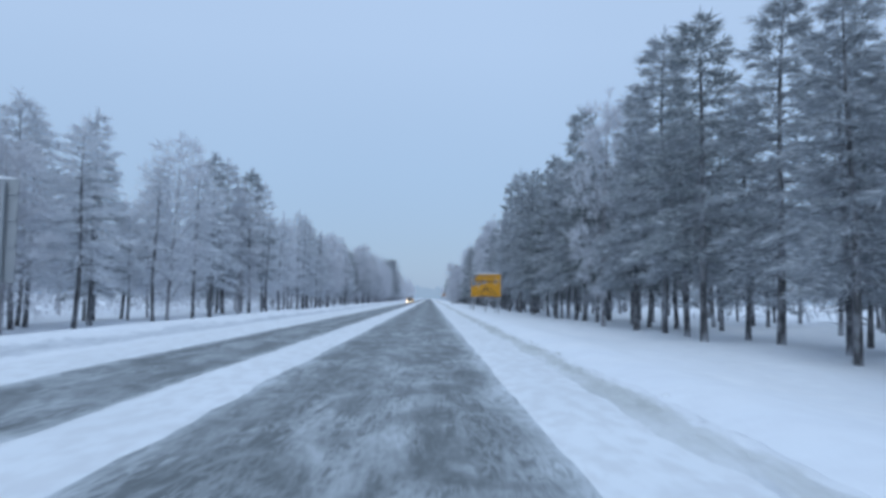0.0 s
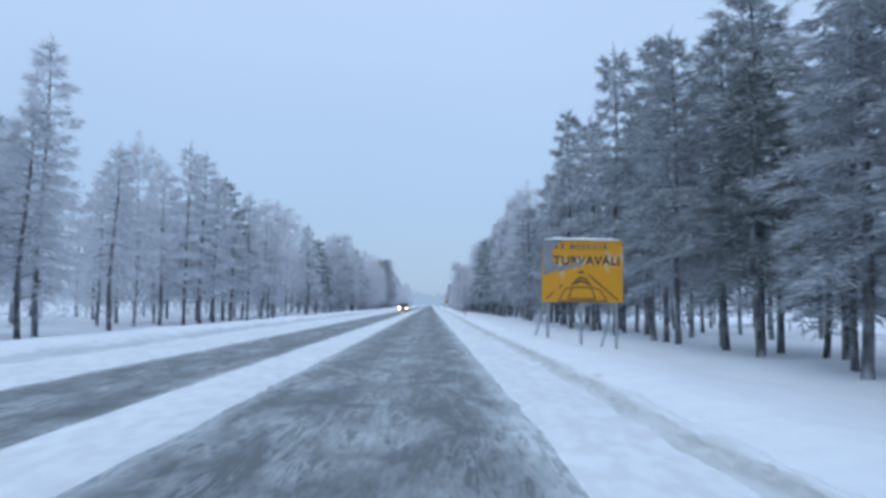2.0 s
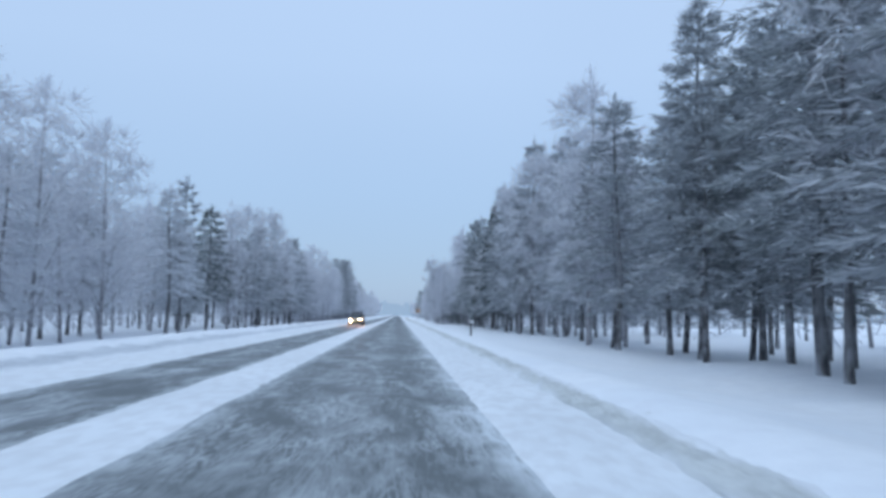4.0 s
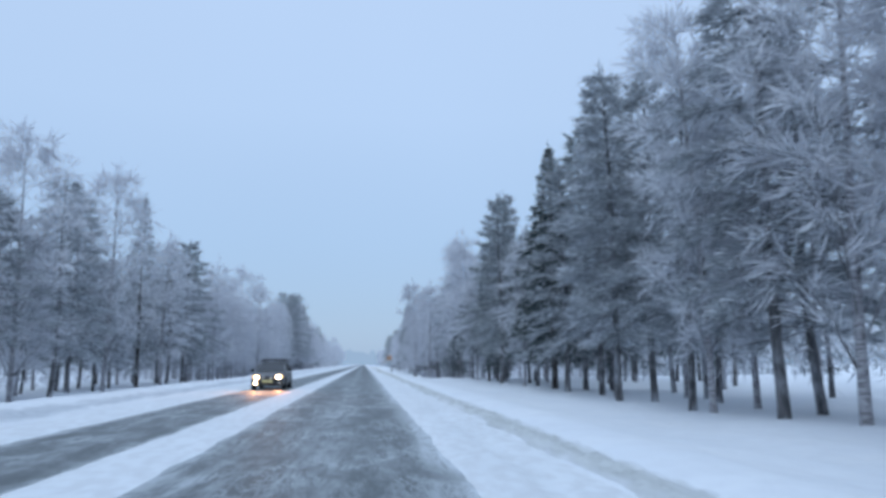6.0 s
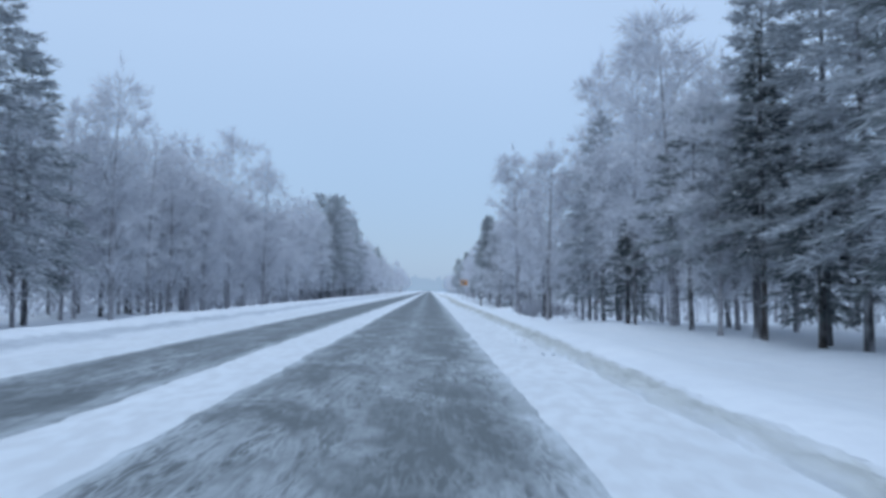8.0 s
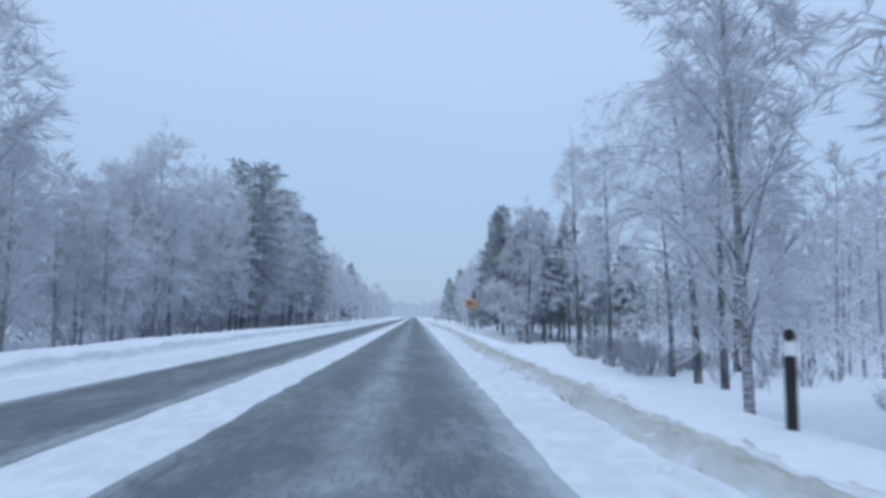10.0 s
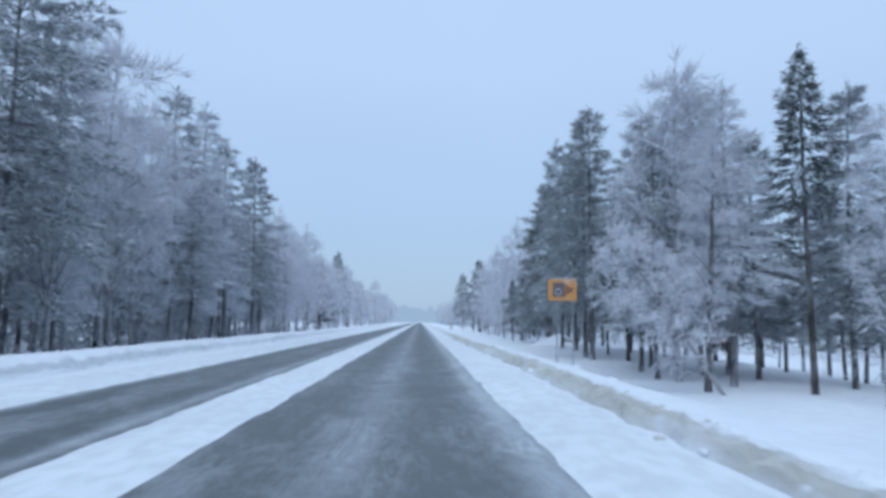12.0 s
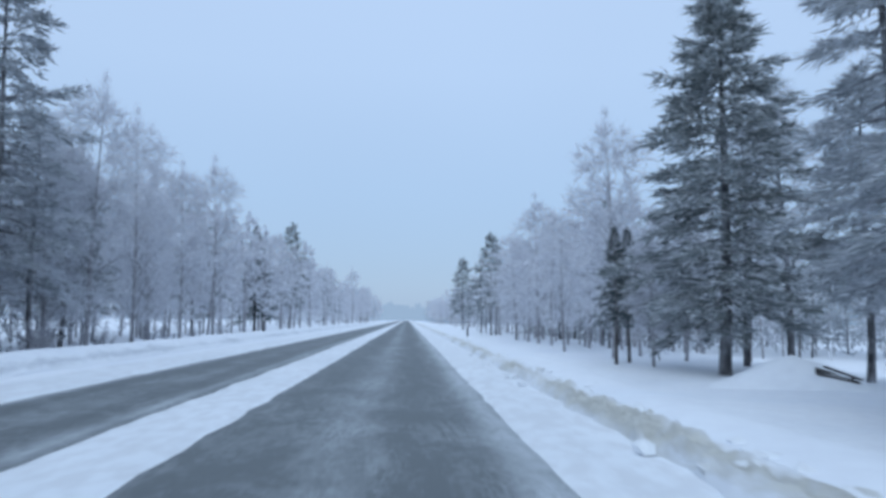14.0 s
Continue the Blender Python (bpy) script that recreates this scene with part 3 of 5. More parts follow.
def build_birch(seed, label, radius=2.2, boughs=32, per=10, blades=14, size=0.55, width=0.036, lite=False, spread=False, start=0.12, stout=1.0, bark=None):
    """A birch 12 m high: slender trunk, steep boughs and a veil of thin rimed twigs that hang over at their ends."""
    rng, npr = random.Random(seed), np.random.default_rng(seed)
    h = 12.0
    tv, tf, lv, lf, veil = [], [], [], [], []
    ph = rng.uniform(0, 6)

    def axis(u):
        return Vector((0.22 * math.sin(2.2 * u + ph) - 0.22 * math.sin(ph), 0.2 * math.sin(2.9 * u + ph * 2) - 0.2 * math.sin(ph * 2), h * u))
    tube([axis(u) - Vector((0, 0, 0.5 if u == 0 else 0)) for u in (0, 0.03, 0.2, 0.4, 0.6, 0.8, 1.0)], [r * stout for r in (0.15, 0.12, 0.10, 0.08, 0.058, 0.032, 0.006)], 5 if lite else 7, tv, tf)
    for i in range(boughs):
        f = (i + rng.random()) / boughs
        u = start + (0.95 - start) * f
        t = i * 2.399 + rng.uniform(-0.6, 0.6)
        out = np.array((math.cos(t), math.sin(t), 0.0))
        ln = radius * (0.25 + 0.78 * math.sin(math.pi * min(1, 0.20 + 0.76 * f)) ** 0.8) * rng.uniform(0.7, 1.15)
        if spread:
            ln *= 1.35 if out[0] < -0.2 else 0.8
        steep = rng.uniform(1.0, 1.8) * (1 - 0.55 * f) if not spread else rng.uniform(0.25, 0.8)
        p0 = np.array(axis(u))

        def along(v):
            v = np.atleast_1d(v)[:, None]
            return p0 + out * (ln * v) + np.array((0, 0, 1.0)) * (ln * (steep * 1.5 * v - 0.75 * v * v))
        if not lite:
            thick = 1.4 if spread else 1.0
            tube([Vector(p) for p in along((0, 0.3, 0.65, 1.0))], [0.032 * (1.1 - f) * thick, 0.022 * (1.15 - f) * thick, 0.011 * thick, 0.004], 3, lv, lf)
        v = 0.18 + 0.82 * (np.arange(per) + npr.random(per)) / per
        lean = npr.normal(0, 0.55, (per, 3))
        way = out * npr.uniform(0.2, 0.9, (per, 1)) + lean + np.array((0, 0, 1.0)) * (npr.uniform(-0.3, 0.5, (per, 1)) if spread else npr.uniform(0.1, 1.0, (per, 1)))
        way /= np.linalg.norm(way, axis=1)[:, None]
        reach = npr.uniform(0.35, 0.95, per) * (0.55 + 0.25 * radius)
        veil.append(sprays(npr, along(v), way, reach, blades, size, width, 0.38, 0.85 if spread else 0.55))
    tips = np.array([axis(0.86 + 0.035 * j) for j in range(5)])
    veil.append(sprays(npr, tips, np.tile((0, 0, 1.0), (5, 1)) + npr.normal(0, 0.25, (5, 3)), np.full(5, 0.55), 2 * blades, size * 0.75, width * 0.8, 0.45, 0.1))
    root = tree_base("birch", label, "birch tree", "roadside trees")
    trunk_mesh(tv, tf, lv, lf, bark or BIRCH_BARK, root, bark)
    crown_mesh([(np.concatenate(veil), TWIGS)], root)
    return root, h


PINE_TEXT = "tall frost-covered pine with bare lower trunk, in snow"
DARK_TEXT = "dark green pine only lightly frosted, standing in snow"
BIRCH_TEXT = "slender birch with lacy white hoarfrosted twigs"
SPRUCE_TEXT = "dark conical spruce with snow on drooping boughs"
KINDS = {
    "P": [build_pine(100 + k, NEEDLES, PINE_TEXT, c, r, 48, 12, 9, 0.58, 0.086) for k, (c, r) in enumerate(((0.17, 2.4), (0.23, 2.7), (0.28, 2.2), (0.20, 2.1), (0.32, 2.8)))],
    "A": [build_pine(150 + k, NEEDLES, PINE_TEXT, c, r, 58, 15, 14, 0.46, 0.057) for k, (c, r) in enumerate(((0.19, 2.4), (0.25, 2.7), (0.29, 2.2), (0.22, 2.5)))],
    "E": [build_pine(250 + k, HALF_NEEDLES, DARK_TEXT, c, r, 58, 15, 14, 0.46, 0.057) for k, (c, r) in enumerate(((0.20, 2.4), (0.27, 2.7)))],
    "D": [build_pine(200 + k, DARK_NEEDLES, DARK_TEXT, c, r, 52, 12, 10, 0.56, 0.085) for k, (c, r) in enumerate(((0.18, 2.3), (0.25, 2.7), (0.30, 2.5)))],
    "B": [build_birch(300 + k, BIRCH_TEXT, r + 0.35, 36, 10, 12, 0.76, 0.049, start=0.05) for k, r in enumerate((1.8, 2.1, 1.6, 2.3))],
    "F": [build_birch(320 + k, BIRCH_TEXT, r + 0.35, 38, 12, 14, 0.66, 0.043, start=0.07) for k, r in enumerate((1.7, 2.0, 1.5))],
    "Q": [build_pine(130 + k, RIME_AND_HAZE_NEEDLES, "pine thickly covered in white rime, standing in snow", c, r, 48, 12, 9, 0.58, 0.080) for k, (c, r) in enumerate(((0.18, 2.3), (0.26, 2.6), (0.30, 2.2)))],
    "U": [build_pine(430, DARK_NEEDLES, "broad old pine, dark, with rime in its boughs", 0.15, 3.6, 88, 16, 16, 0.50, 0.08, stout=1.45)],
    "S": [build_spruce(400 + k, SPRUCE_TEXT, r, 150, 9, 11, low=0.15) for k, r in enumerate((2.5, 2.1))],
    "M": [build_spruce(475, "slim spruce white with hoarfrost, dark at the tip", 1.7, low=0.12, needles=NEEDLES)],
    "N": [build_spruce(470, "slim dark spruce, bare at the foot, lightly frosted", 1.45, 100, low=0.30, stout=0.75)],
    "T": [build_spruce(450, "slim frosted spruce with a bare lower trunk", 1.35, 80, low=0.54, stout=0.75)],
    "Y": [build_birch(340 + k, BIRCH_TEXT, r, 30, 12, 15, 0.45, 0.032, start=0.24, stout=1.3, bark=OLD_BARK) for k, r in enumerate((1.4, 1.7, 1.9))],
    "V": [build_birch(460, "wide-branched bare birch with rimed twigs", 3.6, 30, 18, 24, 0.56, 0.024, False, True, 0.33, 1.45, OLD_BARK)],
    "W": [build_pine(480 + k, HALF_NEEDLES, "broad dark green pine lightly frosted, above the road", 0.30, 4.3, 84, 15, 14, 0.40, 0.085, blunt=0.45) for k in range(2)],
    "G": [build_pine(490, NEEDLES, "broad frost-grey pine beside the road, in snow", 0.22, 3.2, 66, 14, 13, 0.40, 0.08)],
    "p": [build_pine(500 + k, NEEDLES, PINE_TEXT, c, r, 22, 5, 5, 0.75, 0.26, True) for k, (c, r) in enumerate(((0.20, 2.4), (0.26, 2.2), (0.32, 2.6)))],
    "d": [build_pine(520 + k, DARK_NEEDLES, DARK_TEXT, c, r, 22, 5, 5, 0.75, 0.26, True) for k, (c, r) in enumerate(((0.22, 2.4), (0.30, 2.2)))],
    "h": [build_pine(560 + k, RIME_AND_HAZE_NEEDLES, PINE_TEXT, c, r, 22, 5, 5, 0.75, 0.26, True) for k, (c, r) in enumerate(((0.16, 2.5), (0.24, 2.3)))],
    "b": [build_birch(540 + k, BIRCH_TEXT, r, 18, 6, 6, 0.85, 0.19, True) for k, r in enumerate((2.0, 2.3, 2.6))],
}
KINDS["s"] = KINDS["S"]
KINDS["L"] = KINDS["B"]
PROTOS = list({id(p[0]): p[0] for v in KINDS.values() for p in v}.values())

ROW_LEFT_A = [
    ("Q", -18.5, 32.2, 10.4), ("Q", -18.6, 39.7, 11.5), ("B", -17.6, 48.6, 12.1), ("Q", -17.0, 52.0, 11.4), ("P", -18.2, 59.8, 13.2),
    ("Q", -18.4, 64.3, 13.5), ("B", -17.3, 65.2, 11.4), ("P", -17.2, 68.8, 13.5), ("Q", -18.1, 77.8, 13.6), ("Q", -17.6, 84.3, 10.1),
    ("B", -17.9, 88.3, 11.1), ("Q", -18.5, 94.1, 10.4), ("Q", -17.8, 96.8, 12.8), ("Q", -17.3, 98.8, 12.6), ("Q", -17.3, 102.3, 11.5),
    ("P", -18.6, 109.4, 12.5), ("Q", -16.9, 111.2, 11.4), ("B", -16.6, 115.6, 11.2), ("B", -17.4, 124.1, 12.2), ("B", -17.7, 133.0, 12.5),
    ("P", -18.5, 151.2, 12.9), ("D", -17.8, 156.9, 11.3), ("B", -16.6, 160.0, 11.6), ("P", -17.2, 167.8, 9.5), ("B", -17.0, 170.6, 13.3),
    ("P", -16.4, 173.6, 11.7), ("P", -18.4, 181.0, 12.3), ("B", -17.0, 183.1, 14.6), ("M", -18.2, 194.1, 15.7), ("B", -16.7, 195.7, 11.9),
]
ROW_LEFT_B = [
    ("Q", -17.1, 199.1, 12.6), ("G", -17.3, 205.2, 13.5), ("D", -18.2, 210.3, 12.5), ("B", -16.3, 214.8, 12.6), ("B", -17.0, 221.4, 10.7),
    ("B", -18.4, 231.3, 12.8), ("B", -18.5, 243.8, 15.9), ("B", -16.6, 249.5, 14.4), ("B", -17.4, 265.6, 10.9), ("B", -16.2, 267.9, 13.1),
    ("B", -17.0, 276.1, 11.5), ("B", -17.3, 281.1, 13.8), ("B", -16.9, 284.2, 12.7), ("W", -16.6, 295.2, 16.8), ("B", -16.2, 298.2, 14.7),
    ("B", -17.0, 305.4, 16.9), ("B", -17.8, 312.9, 14.8), ("P", -17.3, 316.5, 17.5), ("Q", -17.3, 322.6, 18.3), ("P", -16.4, 327.1, 16.5),
    ("G", -17.6, 342.0, 18.4), ("B", -18.0, 347.5, 10.7), ("B", -16.5, 348.9, 13.6), ("B", -16.8, 355.8, 13.7), ("B", -16.8, 365.1, 12.5),
    ("B", -17.1, 375.2, 15.0), ("S", -18.4, 398.6, 13.0), ("D", -18.2, 422.4, 16.1), ("B", -18.2, 445.7, 11.7), ("B", -17.7, 469.7, 12.8),
]
ROW_LEFT_C = [
    ("B", -16.0, 521.6, 15.7), ("B", -16.8, 609.7, 14.5),
]
ROW_RIGHT_A = [
    ("A", 11.7, 19.5, 10.8), ("A", 12.5, 25.4, 12.8), ("E", 11.5, 30.0, 13.8), ("A", 11.8, 36.0, 15.2), ("A", 12.4, 42.7, 14.5),
    ("F", 11.4, 47.1, 14.7), ("E", 11.9, 55.0, 16.4), ("A", 12.0, 58.7, 13.3), ("A", 11.7, 60.6, 13.1), ("A", 11.0, 62.4, 13.1), ("E", 12.5, 71.4, 16.0),
    ("A", 12.2, 73.9, 13.8), ("A", 10.9, 75.8, 14.0), ("E", 12.3, 83.8, 16.8), ("A", 11.0, 86.9, 17.2), ("A", 12.3, 98.3, 16.0),
    ("F", 12.6, 104.2, 14.2), ("E", 12.1, 108.7, 19.3), ("A", 12.3, 117.4, 14.9), ("F", 11.5, 131.8, 16.0), ("F", 13.4, 139.0, 15.0),
    ("A", 12.8, 143.5, 15.8), ("F", 13.0, 147.0, 14.8), ("F", 12.5, 150.3, 15.8), ("A", 12.1, 153.2, 17.6), ("F", 11.4, 156.1, 14.2),
    ("A", 12.0, 158.9, 12.2), ("A", 12.4, 163.3, 14.8), ("A", 11.6, 165.5, 15.7), ("Q", 12.6, 168.6, 16.5), ("A", 12.4, 170.2, 15.1),
]
ROW_RIGHT_B = [
    ("D", 13.2, 175.6, 16.0), ("S", 15.0, 176.0, 15.5), ("S", 11.8, 177.2, 15.6), ("F", 14.6, 184.5, 12.4), ("E", 10.7, 189.0, 14.8),
    ("F", 15.2, 192.5, 14.0), ("A", 11.7, 193.0, 15.9), ("A", 12.9, 198.5, 14.6), ("s", 12.5, 200.2, 7.6), ("A", 13.6, 202.0, 15.0),
    ("N", 12.2, 203.6, 11.5), ("A", 12.4, 204.5, 13.7), ("F", 11.4, 205.6, 10.0), ("F", 11.5, 211.4, 15.4), ("F", 11.1, 216.2, 15.1),
    ("s", 10.9, 216.8, 5.8), ("F", 8.8, 231.0, 12.0), ("F", 12.2, 230.2, 18.1), ("F", 7.6, 238.2, 13.2), ("Y", 12.2, 250.0, 14.0), ("V", 12.15, 252.6, 12.6), ("Y", 12.6, 257.0, 8.5),
    ("Y", 16.7, 259.0, 9.2), ("Y", 12.6, 268.2, 13.0), ("Y", 11.6, 272.5, 14.5), ("Y", 15.8, 290.3, 9.5), ("A", 16.5, 301.2, 11.0),
    ("T", 15.7, 294.9, 13.2), ("L", 11.6, 293.8, 6.4), ("A", 11.6, 301.4, 11.0), ("Y", 11.4, 294.8, 9.5), ("A", 14.6, 303.5, 14.0),
]
ROW_RIGHT_C = [
    ("A", 12.3, 306.3, 13.3), ("A", 13.6, 308.6, 12.5), ("N", 13.5, 312.9, 10.0), ("E", 11.3, 313.5, 15.8), ("E", 11.7, 317.1, 12.9),
    ("E", 12.5, 323.7, 15.7), ("A", 12.2, 328.0, 17.2), ("A", 17.0, 333.1, 12.1), ("A", 17.0, 336.6, 11.3), ("U", 13.2, 340.3, 15.8),
    ("F", 11.3, 343.5, 5.3), ("Y", 16.2, 344.6, 12.0), ("N", 10.2, 345.6, 6.3), ("Y", 18.6, 345.0, 13.0), ("N", 11.7, 348.5, 6.6),
    ("B", 12.0, 352.2, 13.2), ("B", 11.2, 361.8, 9.2), ("B", 12.1, 376.9, 12.5), ("B", 11.4, 385.7, 10.4), ("D", 12.4, 416.7, 14.3),
    ("D", 11.3, 456.1, 13.8),
]

tree_rng = random.Random(77)


def plant(kind, x, y, height, tilt=(0, 0)):
    proto, h = tree_rng.choice(KINDS[kind])
    s = height / h
    w = s ** 0.55 * tree_rng.uniform(0.9, 1.12)
    turn = tree_rng.uniform(0, 360) if kind != "V" else 0.0
    m = pose(x, y, ground_z(x, y) - 0.02, tilt[0], tilt[1], turn) @ Matrix.Diagonal((w, w, s, 1))
    if tilt != (0, 0):
        m = Matrix.Translation((x, y, ground_z(x, y) - 0.02)) @ Euler((radians(tilt[0]), radians(tilt[1]), 0)).to_matrix().to_4x4() @ Matrix.Diagonal((w, w, s, 1))
    return copy_thing(proto, m)


standing = []
for kind, x, y, top in ROW_LEFT_A + ROW_LEFT_B + ROW_LEFT_C + ROW_RIGHT_A + ROW_RIGHT_B + ROW_RIGHT_C:
    height = max(4.0, top - ground_z(x, y) - 0.3)
    if kind == "V":
        plant(kind, x, y, height, (0, -2))
    elif kind == "L":
        tagged(plant(kind, x, y, height, (0, -35)), "birch leaning far over under its hoarfrost")
    else:
        plant(kind, x, y, height)
    standing.append((x, y))


def free(x, y, gap):
    return all((x - a) ** 2 + (y - b) ** 2 > gap * gap for a, b in standing)


def woods_mix(side, y):
    """The kinds of trees that grow along each stretch."""
    if side < 0:
        return "QPQBQ" if y < 130 else "QBPBD" if y < 205 else "BBBBQ" if y < 285 else "PQBBQ" if y < 350 else "BBBBD"
    return "PPPPD" if y < 125 else "FPPFP" if y < 164 else "DDPDF" if y < 200 else "FFFPD" if y < 235 else "FFFFF" if y < 285 else "FPFPF" if y < 298 else "PPDPP" if y < 325 else "QQQF" if y < 345 else "BBBBD"


back_woods = []


def fill(side, near, far, y0, y1, count, gap, tall, small):
    tries = made = 0
    while made < count and tries < count * 12:
        tries += 1
        x, y = side * tree_rng.uniform(near, far), tree_rng.uniform(y0, y1)
        if not free(x, y, gap) or (side > 0 and 296 < y < 372 and (abs(x - 0.529 * (y - 288.6)) < 1.1 or abs(x - 0.607 * (y - 299.7)) < 1.1)):
            continue  # a glade stays open towards the parked tractor
        kind = tree_rng.choice(woods_mix(side, y))
        kind = {"Q": "h", "F": "b"}.get(kind, kind.lower()) if small else kind
        # past 400 m trees take paler needles: distance haze put into colour
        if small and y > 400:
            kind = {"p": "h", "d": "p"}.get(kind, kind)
        if small:
            back_woods.append((kind, x, y, tall * tree_rng.uniform(0.72, 1.08)))
        else:
            plant(kind, x, y, tall * tree_rng.uniform(0.72, 1.08))
        standing.append((x, y))
        made += 1


fill(-1, 16.5, 22, -5, 130, 50, 2.2, 9.6, False)
fill(-1, 16.5, 22, 130, 240, 36, 2.2, 11.0, False)
fill(-1, 16.5, 22, 240, 370, 36, 2.2, 12.5, False)
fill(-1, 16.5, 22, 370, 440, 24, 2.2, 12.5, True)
fill(1, 11, 15, 6, 235, 75, 2.0, 13.0, False)
fill(-1, 16.5, 20, 208, 292, 24, 1.7, 10.2, False)
fill(1, 12.5, 17, 303, 326, 7, 2.4, 11.0, False)
fill(1, 17, 27, 296, 330, 9, 2.6, 12.0, False)
fill(-1, 17, 26, 284, 350, 22, 2.0, 14.0, False)
fill(-1, 16.6, 20, 286, 338, 16, 1.7, 13.0, False)
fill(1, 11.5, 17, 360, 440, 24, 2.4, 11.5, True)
fill(-1, 21, 36, 0, 440, 140, 2.4, 12.0, True)
fill(1, 15, 32, 0, 240, 120, 2.3, 13.5, True)
fill(1, 21, 46, 258, 330, 48, 2.4, 12.6, True)
fill(1, 52, 92, 236, 400, 80, 2.6, 14.0, True)
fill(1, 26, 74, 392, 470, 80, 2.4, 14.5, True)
fill(1, 14, 24, 345, 440, 40, 2.3, 11.5, True)
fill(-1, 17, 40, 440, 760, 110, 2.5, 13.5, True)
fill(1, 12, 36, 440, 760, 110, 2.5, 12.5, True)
for kind, x, y, height in (("F", 12.1, 299.9, 14.8), ("Q", 13.7, 297.7, 13.4), ("A", 19.0, 297.5, 13.6)):
    plant(kind, x, y, height)


# count, x from and to, y from and to, z from and to, size, slot of the foliage (3 and 6 needles, 5 twigs)
THICKETS_LEFT = [(20000, 24, 46, -20, 760, 0.4, 11.9, 1.4, 5), (20000, 18, 38, -20, 760, 0.8, 6.4, 0.75, 6), (15000, 17.5, 34, 214, 290, -0.4, 2.8, 0.5, 5),
                 (15000, 18.0, 34, 284, 352, -0.4, 3.0, 0.55, 3), (15000, 24, 38, -15, 216, -0.4, 2.6, 0.5, 5)]
THICKETS_RIGHT = [(13000, 24, 46, -20, 236, 0.4, 11.9, 1.15, 5), (11000, 14.5, 38, -20, 236, 0.8, 6.4, 0.75, 3), (14000, 24, 46, 405, 760, 0.4, 11.9, 1.15, 5),
                  (12000, 14.5, 38, 420, 760, 0.8, 6.4, 0.75, 3), (6000, 16, 34, 238, 296, -1.4, 1.8, 0.5, 5), (24000, 48, 84, 236, 402, -2.6, 13.5, 1.2, 3),
                  (12000, 20, 66, 400, 436, -2.0, 9.5, 1.2, 3)]


def build_back_woods():
    """The countless trees behind the first rows, joined, with the rimed thicket that closes the view between them."""
    order = [PINE_BARK, PINE_LIMB, BIRCH_BARK, NEEDLES, DARK_NEEDLES, TWIGS, RIME_AND_HAZE_NEEDLES]
    shapes = {}
    for kind in "pdbh":
        for proto, h in KINDS[kind]:
            vs, fs, ms, n = [], [], [], 0
            for o in proto.children:
                co = np.empty(len(o.data.vertices) * 3)
                o.data.vertices.foreach_get("co", co)
                vs.append(co.reshape(-1, 3))
                slots = [order.index(m) for m in o.data.materials]
                for p in o.data.polygons:
                    fs.append([i + n for i in p.vertices])
                    ms.append(slots[p.material_index])
                n += len(o.data.vertices)
            shapes[proto.name] = (np.concatenate(vs), fs, ms, h)
    for side, label in ((-1, "dense frosted forest behind the first row of trees"), (1, "frosted woods standing further back from the road")):
        verts, faces, index, n = [], [], [], 0
        for kind, x, y, height in back_woods:
            if x * side < 0:
                continue
            co, fs, ms, h = shapes[tree_rng.choice(KINDS[kind])[0].name]
            s = height / h
            w, a = s ** 0.55 * tree_rng.uniform(0.95, 1.15), tree_rng.uniform(0, 6.283)
            turn = np.array(((math.cos(a) * w, -math.sin(a) * w, 0), (math.sin(a) * w, math.cos(a) * w, 0), (0, 0, s)))
            verts.append(co @ turn.T + (x, y, ground_z(x, y) - 0.02))
            faces.extend([i + n for i in f] for f in fs)
            index.extend(ms)
            n += len(co)
        rng = np.random.default_rng(60 + side)
        thickets = THICKETS_LEFT if side < 0 else THICKETS_RIGHT
        for count, near, far, y0, y1, low, high, size, slot in thickets:
            x, y = rng.uniform(near, far, count), rng.uniform(y0, y1, count)
            z = low + (high - low) * rng.beta(1.3, 2.0, count)
            p = np.stack((side * x, y, z), 1)
            d = rng.normal(0, 1, (count, 3)) * (0.5, 0.5, 0.65) * size
            e = rng.normal(0, 1, (count, 3)) * 0.15 * size
            verts.append(np.stack((p, p + d * 0.5 + e, p + d), 1).reshape(-1, 3))
            faces.extend([n + 3 * i, n + 3 * i + 1, n + 3 * i + 2] for i in range(count))
            index.extend([slot] * count)
            n += 3 * count
        tagged(mesh_ob("back_woods", np.concatenate(verts).tolist(), faces, order, None, index), label, "woods", kind="stuff")


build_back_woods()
for proto in PROTOS:
    for o in (*proto.children_recursive, proto):
        bpy.data.objects.remove(o)


# ---------------------------------------------------------------- far end of the road
def build_backdrop():
    """The line of woods far beyond the end of the road, its haze put into a glowing colour."""
    # even blue emission paints the haze; nothing here is a lamp
    haze = glowing("painted_distant_haze", (0.305, 0.44, 0.625), 0.97)
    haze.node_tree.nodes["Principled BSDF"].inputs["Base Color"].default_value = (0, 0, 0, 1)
    verts, faces = [], []
    n = 1400
    for i in range(n):
        x = -1000 + 2000 * i / (n - 1)
        top = 17 + 6 * wave(x, 0, 0.02, 2) + 6 * wave(x, 0, 0.12, 4) + 5 * wave(x, 0, 0.45, 6)
        verts += [(x, 1150, -3), (x, 1150, top)]
    faces = [(2 * i, 2 * i + 2, 2 * i + 3, 2 * i + 1) for i in range(n - 1)]
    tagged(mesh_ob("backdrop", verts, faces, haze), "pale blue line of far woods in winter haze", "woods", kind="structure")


build_backdrop()


